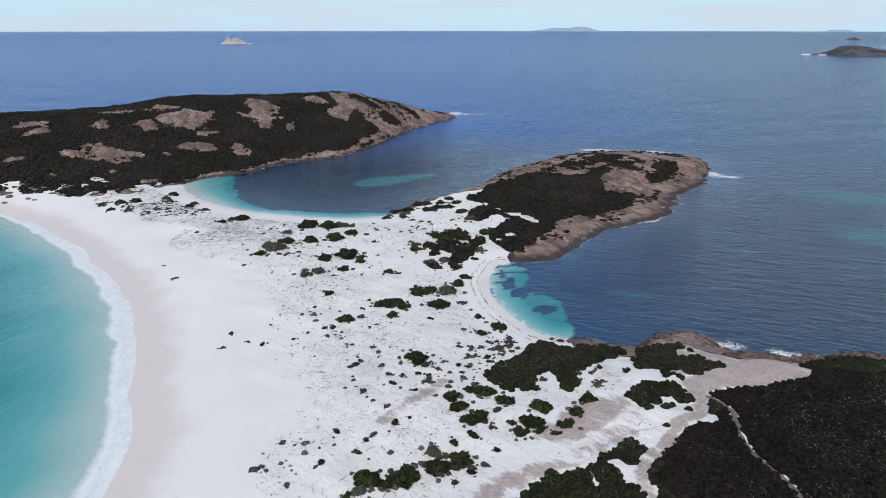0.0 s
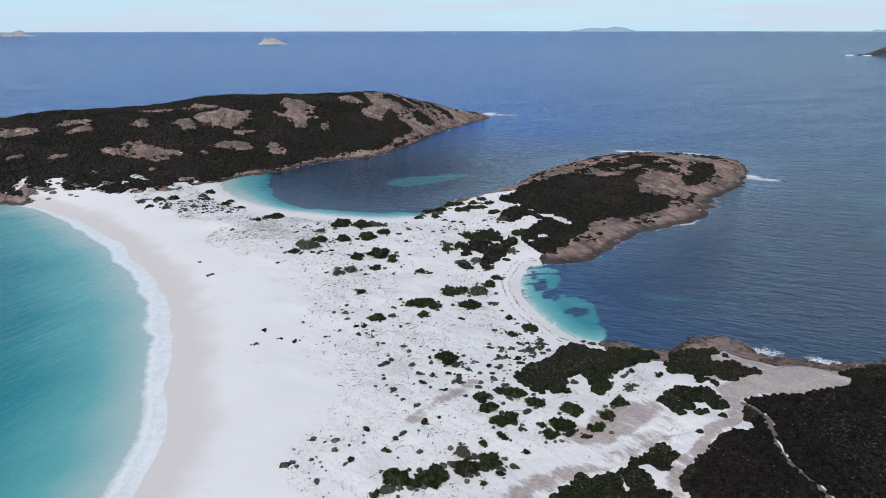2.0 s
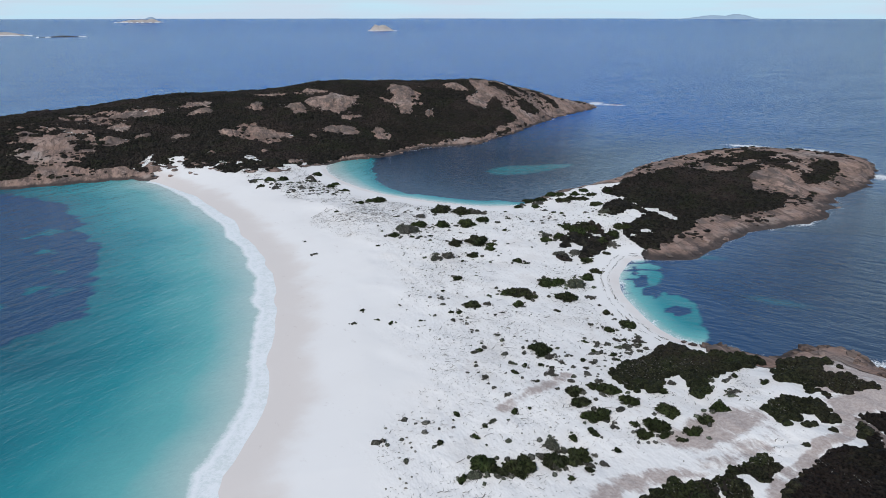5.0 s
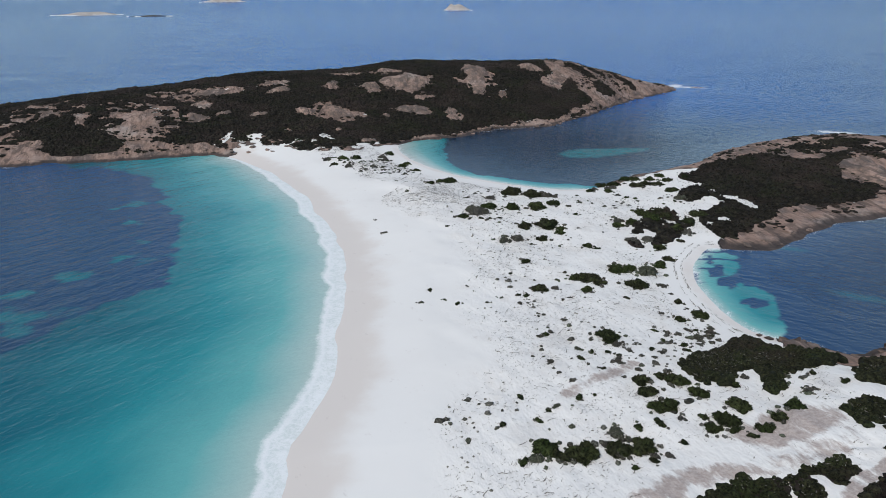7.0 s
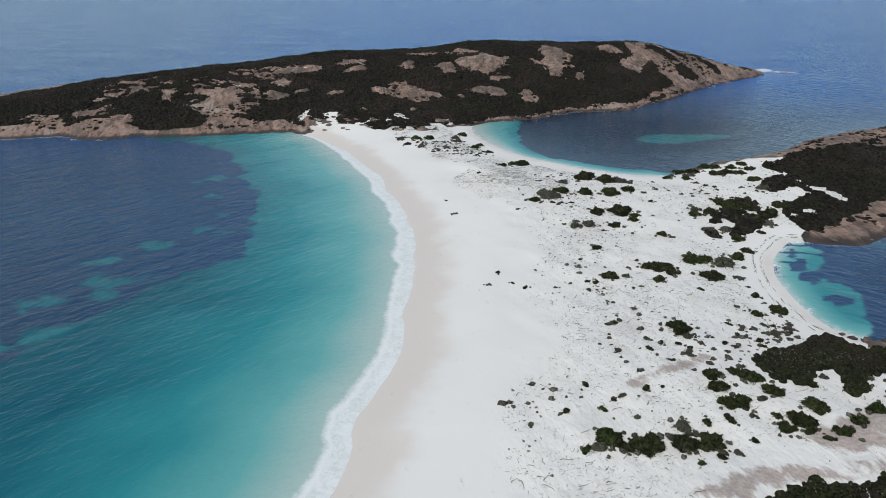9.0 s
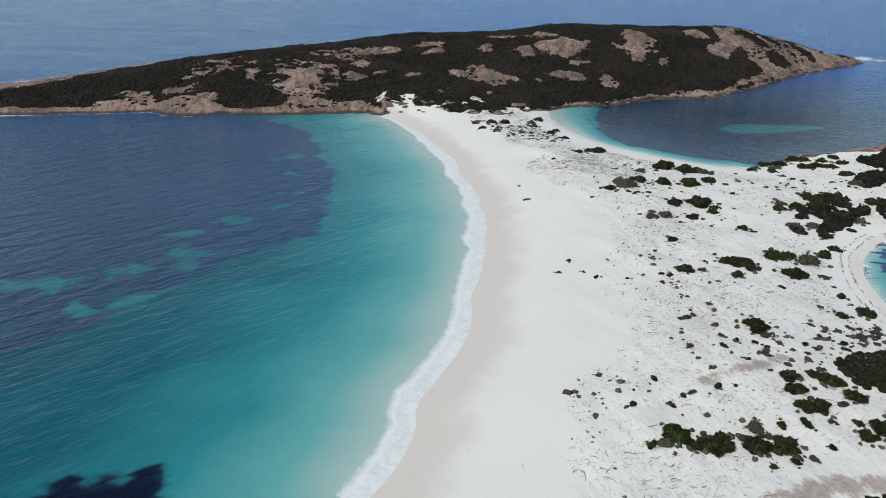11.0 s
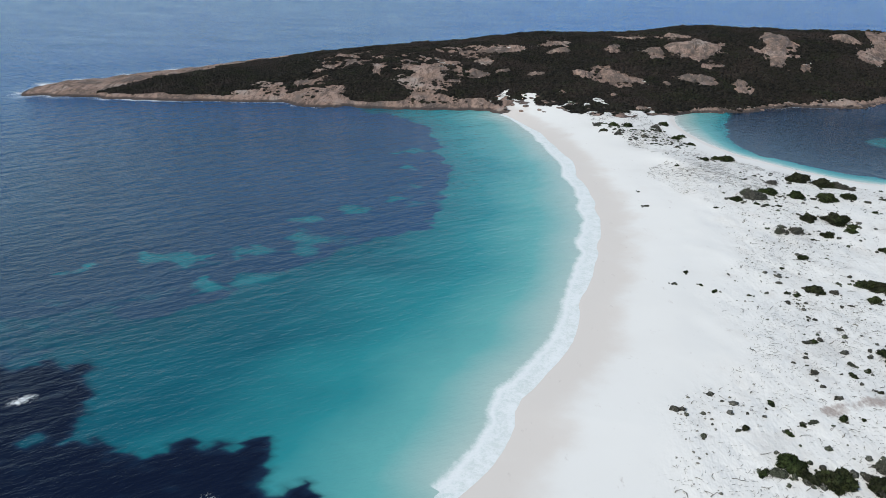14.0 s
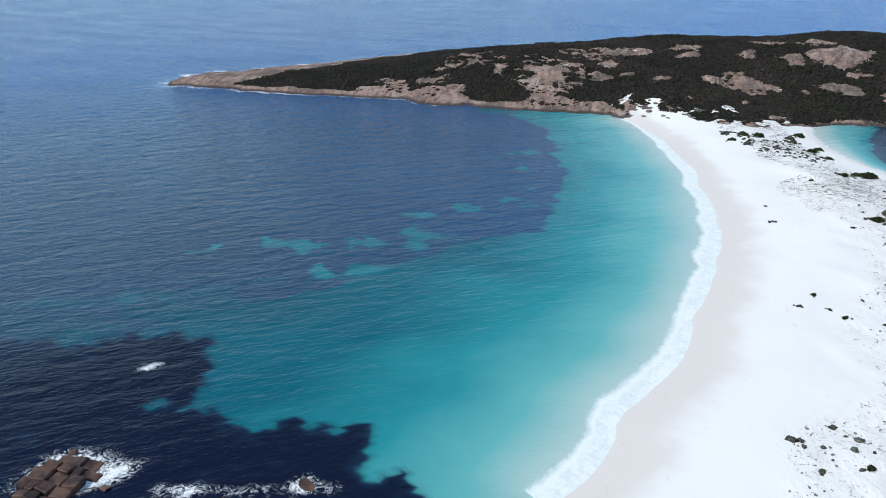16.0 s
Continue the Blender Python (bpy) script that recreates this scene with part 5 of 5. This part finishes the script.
def tussocks(name, count, box, seed, size, mat, label, gate):
    """Small tufts of dune grass, as one mesh."""
    r = np.random.default_rng(seed)
    x0, x1, y0, y1 = box
    px, py = r.uniform(x0, x1, count * 5), r.uniform(y0, y1, count * 5)
    ok = (sample(g_litter, px, py) > 0.5) & (sample(g_scrub, px, py) < 0.5) & (sample(g_rock, px, py) < 0.4) & (sample(g_pink, px, py) < 0.5) & (fbm(px, py, 17, 3, 171) + r.normal(0, 0.15, px.shape) > gate)
    px, py = px[ok][:count], py[ok][:count]
    v, f = dome(1, r, 0.4)
    n = len(px)
    turn, grow = r.uniform(0, 6.28, n)[:, None], (size * r.uniform(0.4, 1.6, n) ** 1.4)[:, None]
    vx = (v[None, :, 0] * np.cos(turn) * 1.5 - v[None, :, 1] * np.sin(turn)) * grow + px[:, None]
    vy = (v[None, :, 0] * np.sin(turn) * 1.5 + v[None, :, 1] * np.cos(turn)) * grow + py[:, None]
    vz = v[None, :, 2] * grow * 0.8 + sample(gz, px, py)[:, None]
    faces = (f[None] + (np.arange(n) * len(v))[:, None, None]).reshape(-1, 3)
    return tagged(mesh_object(name, np.stack([vx, vy, vz], 2).reshape(-1, 3), faces, mat), label, "grass", kind="stuff")


tussocks("dune_grass", 1500, (-110, 45, 88, 330), 31, 0.17, MAT_TUFT, "small grey-green tufts of dune grass on white sand", 0.18)


def brush(name, count, box, seed, label):
    """Bleached dead twigs standing out of the heath, as one mesh."""
    r = np.random.default_rng(seed)
    x0, x1, y0, y1 = box
    px, py = r.uniform(x0, x1, count * 4), r.uniform(y0, y1, count * 4)
    ok = (sample(g_scrub, px, py) > 0.6) & (fbm(px, py, 9, 3, 181) + r.normal(0, 0.14, px.shape) > 0.2)
    px, py = px[ok][:count], py[ok][:count]
    n = len(px)
    top = sample(gz, px, py) + r.uniform(0.42, 0.72, n)
    a, length, w = r.uniform(0, 3.14, n), 0.12 + 0.5 * r.random(n) ** 2, r.uniform(0.03, 0.085, n)
    ca, sa = np.cos(a), np.sin(a)
    corner = [np.stack([px + ca * length * u - sa * w * v, py + sa * length * u + ca * w * v, top + 0.12 * r.random(n) * (u > 0)], 1) for u, v in ((-0.5, -1), (-0.5, 1), (0.5, 0.5), (0.5, -0.5))]
    return tagged(mesh_object(name, np.stack(corner, 1).reshape(-1, 3), np.arange(n * 4).reshape(-1, 4), MAT_BLEACHED), label, "dead brush", kind="stuff")


brush("heath_twigs", 3600, (8, 125, 78, 165), 41, "bleached dead twigs showing through dark heath")


# ---- rocks ----
def boulder_mesh(name, seed, mat, cuts=9, blocky=False):
    """A granite boulder: flat joint faces, rounded edges, uneven skin; about 2 m across, its foot at 0."""
    r = np.random.default_rng(seed)
    v, f = icosphere(4)
    v = v * 1.25
    for i in range(cuts):
        n = r.normal(0, 1, 3)
        if blocky and i < 6:
            n = np.eye(3)[i % 3] * (1 if i < 3 else -1) + r.normal(0, 0.12, 3)
        n /= np.linalg.norm(n)
        d = r.uniform(0.5, 0.9)
        over = np.maximum(v @ n - d, 0)
        v = v - over[:, None] * n * 0.93
    skin = np.array([noise.fractal(Vector(p * 1.7) + Vector((seed, 0, 0)), 0.9, 2.0, 4) for p in v])
    v = v * (1 + 0.05 * skin[:, None])
    v[:, 2] += 0.55
    return mesh_object(name, v, f, mat, shade=True)


def strew(kinds, places, label, group):
    """Boulders at (x, y, size, base height or None for the ground)."""
    for i, (x, y, s, z) in enumerate(places):
        o = kinds[i % len(kinds)]
        base = max(height(x, y), -0.6) - 0.12 * s if z is None else z
        m = pose(x, y, base, rng.uniform(-12, 12), rng.uniform(-12, 12), rng.uniform(0, 360))
        k = Matrix.Diagonal((s * rng.uniform(0.8, 1.3), s * rng.uniform(0.7, 1.1), s * rng.uniform(0.25, 0.55), 1))
        if o.name in unused:
            unused.discard(o.name)
        else:
            o = copy_thing(o, pose(0, 0, 0))
        o.matrix_basis = m @ k
        tagged(o, label, "boulder", group)


pale_rocks = [boulder_mesh("boulder", 400 + i, MAT_ROCK, 16, i % 2 == 0) for i in range(6)]
brown_rocks = [boulder_mesh("boulder", 500 + i, MAT_BROWN, 10, True) for i in range(3)]
ledge_rocks = [boulder_mesh("boulder", 600 + i, MAT_LEDGE, 12, True) for i in range(4)]
unused = set(o.name for o in pale_rocks + brown_rocks + ledge_rocks)


def outcrop(x, y, across, along, seed, lift):
    """A bare granite hump standing out of a slope: uneven outline, split by joints, stepped in sheets; its foot is buried."""
    n, m = 40, 18
    a, q = np.meshgrid(np.linspace(0, 2 * math.pi, n, endpoint=False), np.linspace(0, 1, m))
    rim = 1 + 0.22 * np.sin(2 * a + seed) + 0.16 * np.sin(3 * a + 2.1 * seed) + 0.55 * fbm(np.cos(a) * 9 + seed * 31, np.sin(a) * 9, 4.5, 4, seed)
    r = math.hypot(x, y)
    ux, uy = x / r, y / r
    u, v = q * rim * np.cos(a) * across, q * rim * np.sin(a) * along
    wx_, wy_ = x + u * uy + v * ux, y - u * ux + v * uy
    step_ = np.floor((fbm(wx_, wy_, 8, 3, 300 + seed) + 1) * 3.5) / 3.5
    crack = np.abs(fbm(wx_ * 0.8 + wy_ * 0.6, wy_ * 0.3 - wx_ * 0.4, 6, 3, 320 + seed))
    z = sample(gz, wx_.ravel(), wy_.ravel()).reshape(wx_.shape)
    z = z + lift * (1 - q ** 2.5) * (0.7 + 0.3 * step_ + 0.35 * fbm(wx_, wy_, 7, 3, 340 + seed)) - 0.45 * lift * smooth(crack, 0.09, 0.02) * (q < 0.95) - 1.3 * q ** 6
    verts = np.stack([wx_, wy_, z], 2).reshape(-1, 3)
    i, j = np.meshgrid(np.arange(m - 1), np.arange(n), indexing="ij")
    faces = np.stack([i * n + j, i * n + (j + 1) % n, (i + 1) * n + (j + 1) % n, (i + 1) * n + j], 2).reshape(-1, 4)
    return mesh_object("granite_outcrop", verts, faces, MAT_ROCK, shade=True)


for k, (x, y, across, along) in enumerate(OUTCROPS):
    tagged(outcrop(x, y, across * 0.88, along * 0.88, k + 1, 0.8 + 0.14 * min(across, along)), "bare pink-grey granite outcrop streaked dark, in the island scrub" if across > 6 else "small pale granite outcrop showing through the island scrub", "outcrop", "outcrops of the island")
tagged(outcrop(*HEAD_DOME, 41, 2.6), "rounded pink-brown granite dome on the headland", "outcrop")


# which side of the shore line the land lies on
INLAND = 1.0 if inside(np.array([coast[5, 0] - 3 * (coast[6, 1] - coast[5, 1]) / 4]), np.array([coast[5, 1] + 3 * (coast[6, 0] - coast[5, 0]) / 4]), coast)[0] else -1.0


def along_shore(part_no, gap, keep_if, lo, hi, inland):
    """Places for boulders along one stretch of shore."""
    out = []
    run = coast[stretch == part_no]
    acc = 0.0
    for a, b in zip(run[:-1], run[1:]):
        acc += math.hypot(b[0] - a[0], b[1] - a[1])
        if acc > gap and keep_if(a[0], a[1]):
            acc = rng.uniform(0, gap * 0.7)
            d = rng.uniform(-0.6, inland)
            n = (b - a) / (np.linalg.norm(b - a) + 1e-9)
            out.append((a[0] - n[1] * d * INLAND, a[1] + n[0] * d * INLAND, lo + (hi - lo) * rng.random() ** 2, None))
    return out


# the outcrop awash off the south-west shore, and its neighbours
def jointed_block(x, y, z, wide, long_, tall, turn, seed):
    """One block of a jointed granite ledge: flat-topped, wave-rounded edges, slightly tilted."""
    r = np.random.default_rng(seed)
    bm = bmesh.new()
    bmesh.ops.create_cube(bm, size=1.0)
    for v in bm.verts:
        v.co = Vector((v.co.x * wide * r.uniform(0.88, 1.06), v.co.y * long_ * r.uniform(0.88, 1.06), (v.co.z + 0.5) * tall * r.uniform(0.86, 1.1)))
    bmesh.ops.bevel(bm, geom=bm.edges[:], offset=0.16 * min(wide, long_), segments=3, profile=0.6, affect="EDGES")
    bmesh.ops.triangulate(bm, faces=bm.faces[:])
    for v in bm.verts:
        v.co += Vector((0.05, 0.05, 0.08)) * noise.noise(v.co * 1.3 + Vector((seed, 0, 0)))
    bm.transform(pose(x, y, z, r.uniform(-5, 5), r.uniform(-5, 5), turn + r.uniform(-5, 5)))
    me = D.meshes.new("block")
    bm.to_mesh(me)
    bm.free()
    me.materials.append(MAT_BROWN)
    return new("block", me)


# the ledge awash off the south-west shore: joints run two ways, so it splits into blocks
ledge_top = new("sea_ledge")
tagged(ledge_top, "wet red-brown granite ledge split into blocks, awash in surf", "rock")
LEDGE_X, LEDGE_Y, LEDGE_TURN = -110.0, 11.5, 34.0
ct, st = math.cos(radians(LEDGE_TURN)), math.sin(radians(LEDGE_TURN))
k = 0
v_at = -6.0
while v_at < 6.2:
    row = rng.uniform(1.6, 2.8)
    half = 5.2 * math.sqrt(max(0.0, 1 - (v_at / 6.6) ** 2))
    u_at = -half + rng.uniform(-0.6, 0.6)
    while u_at < half:
        run_ = rng.uniform(1.6, 4.2)
        u, v = u_at + run_ / 2, v_at + row / 2
        crown = 1.0 - (u / 7.2) ** 2 - (v / 7.2) ** 2
        b = jointed_block(LEDGE_X + u * ct - v * st, LEDGE_Y + u * st + v * ct, -0.9, run_ * 1.0, row * 1.0, 0.8 + 1.5 * max(crown, 0.05) + rng.uniform(-0.3, 0.35), LEDGE_TURN, 700 + k)
        b.parent = ledge_top
        u_at += run_
        k += 1
    v_at += row
strew(brown_rocks, [(-82.5, 43, 1.5, -0.5), (-94.5, 27, 1.3, -0.6), (-89, 31, 0.7, -0.4), (-79, 41, 0.9, -0.4), (-116.5, 17, 1.6, -0.7), (-104, 18, 1.1, -0.5)], "wet brown granite boulder standing in white surf", "boulders off the ledge")
near_rocks = along_shore(5, 1.3, lambda x, y: 28 < x < 125 and y > 150, 0.4, 1.5, 6.0)
near_rocks += [(58, 170, 2.3, None), (62, 172, 1.7, None), (66, 173, 1.5, None), (60, 166, 1.4, None), (67, 168, 1.6, None), (71, 171, 1.4, None)]
strew(pale_rocks + ledge_rocks, near_rocks, "pink-grey granite boulder on the near rocky shore", "boulders of the near shore")
ledge = []
for _ in range(400):
    x, y = rng.uniform(64, 122), rng.uniform(144, 164)
    xy = (np.array([x]), np.array([y]))
    if len(ledge) < 90 and 0.5 < sample(g_dc, *xy)[0] < 12 and sample(g_scrub, *xy)[0] < 0.5 and y > 147 + 0.02 * (x - 64):
        ledge.append((x, y, rng.uniform(0.7, 1.9), None))
ledge += [(31, 170, 1.2, None), (34, 169.5, 1.5, None), (37, 168, 1.2, None), (40, 167, 1.4, None), (29, 171.5, 0.8, None)]
strew(ledge_rocks, ledge, "dark jointed granite slab on the shore ledge", "boulders of the near shore")
inner = along_shore(1, 5.0, lambda x, y: y > 360 and x > -140 and y < 660, 0.8, 2.4, 5.0)
strew(pale_rocks, inner, "grey granite boulder at the foot of the island", "boulders of the island shore")
strew(pale_rocks, along_shore(3, 7.0, lambda x, y: y < 420 and x > 25, 0.6, 1.6, 8.0), "pink granite boulder on the headland shelf", "boulders of the headland")
strew(pale_rocks, [(30, 676, 3.2, -0.9), (34, 679, 2.4, -0.8), (26, 675, 1.8, -0.7)], "dark granite boulder awash off the island's end", "boulders of the island shore")

FOOT = [(-214, 317, 1.7), (-214, 324, 1.5), (-214, 329, 1.8), (-206, 325, 2.2), (-204, 318, 1.8), (-209, 336, 1.6), (-207, 338.7, 2), (-200, 334, 1.8), (-197, 333, 2.2), (-195, 336, 1.5), (-195, 321.5, 1.6), (-191, 320, 1.3), (-187, 328, 1.4), (-185, 336, 1.6), (-183, 340, 1.5), (-172, 332, 1.3), (-172, 342, 1.7), (-168, 341, 1.6), (-166, 327, 1.1), (-159, 336, 1.4), (-229, 315.6, 1.8), (-225, 316.7, 1.6)]
strew(pale_rocks, [(x, y, s, None) for x, y, s in FOOT], "grey granite boulder half sunk in sand below the island scrub", "boulders of the island foot")


# ---- far land ----
def sea_level(x, y):
    d = np.hypot(x, y)
    return 49.5 * smooth(d, 3300, 4850)


def far_island(name, az, dist, wide, deep_, tall, mat, label, seed, peaks=2, surf=False):
    """A low island far off: a rough humped sheet standing in the sea."""
    r = np.random.default_rng(seed)
    n, k = 64, 14
    u, v = np.meshgrid(np.linspace(-1, 1, n), np.linspace(-1, 1, k))
    a = radians(az)
    ex, ey = math.cos(a), -math.sin(a)
    cx, cy = dist * math.sin(a), dist * math.cos(a)
    x = cx + u * wide / 2 * ex + v * deep_ / 2 * math.sin(a)
    y = cy + u * wide / 2 * ey + v * deep_ / 2 * math.cos(a)
    hump = np.zeros(u.shape)
    for i in range(peaks):
        c, w = r.uniform(-0.5, 0.5), r.uniform(0.25, 0.6)
        hump = np.maximum(hump, r.uniform(0.6, 1.0) * np.exp(-((u - c) / w) ** 2))
    hump = hump / hump.max() * (1 - np.abs(u) ** 3) * (1 - v ** 2)
    hump = hump * (1 + 0.3 * fbm(u * 10, v * 4, 2.0, 4, seed)) * tall
    z = sea_level(x, y) + hump - 0.04 * tall
    i = (np.arange(k - 1)[:, None] * n + np.arange(n - 1)[None, :]).ravel()
    faces = np.stack([i, i + 1, i + n + 1, i + n], 1)
    top = new(name)
    mesh_object("land", np.stack([x, y, z], 2).reshape(-1, 3), faces, mat, shade=True, parent=top)
    if surf:
        t = np.linspace(-1, 1, 40)
        edge = wide * 0.5
        rows = []
        for q, side in enumerate((0.0, 1.0)):
            off = -deep_ * 0.5 - 6 - side * (7 + 6 * fbm(t * 10, t * 0, 3, 2, seed + q))
            sx_ = cx + t * edge * ex + off * math.sin(a)
            sy_ = cy + t * edge * ey + off * math.cos(a)
            rows.append(np.stack([sx_, sy_, sea_level(sx_, sy_) + 0.6 - 0.0 * t + 2.0 * (1 - side)], 1))
        j = np.arange(39)
        sel = hash01(j // 2, j * 0, seed) > 0.5
        j = j[sel]
        mesh_object("surf", np.vstack(rows), np.stack([j, j + 1, j + 41, j + 40], 1), MAT_SURF, parent=top)
    return tagged(top, label, "island")


far_island("rocky_islet", -15.95, 3560, 150, 110, 29, MAT_FAR_PALE, "pale bare rock islet ringed with white surf", 7, 2, True)
far_island("low_island", -42.6, 3300, 270, 90, 13, MAT_FAR_PALE, "low reddish rock island with breaking surf", 8, 2, True)
far_island("low_island", -38.9, 3000, 190, 50, 6, MAT_FAR_DARK, "flat dark reef island with breaking surf", 9, 3, True)
far_island("pale_island", -33.4, 4350, 260, 90, 18, MAT_FAR_PALE, "long pale sandy island far out at sea", 10, 3, True)
far_island("scrubby_island", 31.3, 2450, 420, 160, 33, MAT_FAR_DARK, "dark scrub-covered island with a rocky foot", 11, 3, True)
# the islands on the horizon carry the distance haze in their colour
far_island("hazy_island", 9.9, 4830, 640, 120, 31, MAT_HAZE_TINT, "long hazy blue island on the horizon", 12, 3)
far_island("hazy_island", 28.2, 4830, 240, 90, 14, MAT_HAZE_TINT, "low hazy island on the horizon", 13, 2)
far_island("hazy_island", 33.0, 4830, 300, 90, 22, MAT_HAZE_TINT, "low hazy island on the horizon", 14, 2)
far_island("hazy_island", -32.8, 4850, 110, 60, 13, MAT_HAZE_TINT, "small hazy island on the horizon", 15, 1)
far_island("dark_skerry", 29.2, 4000, 110, 50, 8, MAT_FAR_DARK, "small dark rock far out at sea", 16, 1)
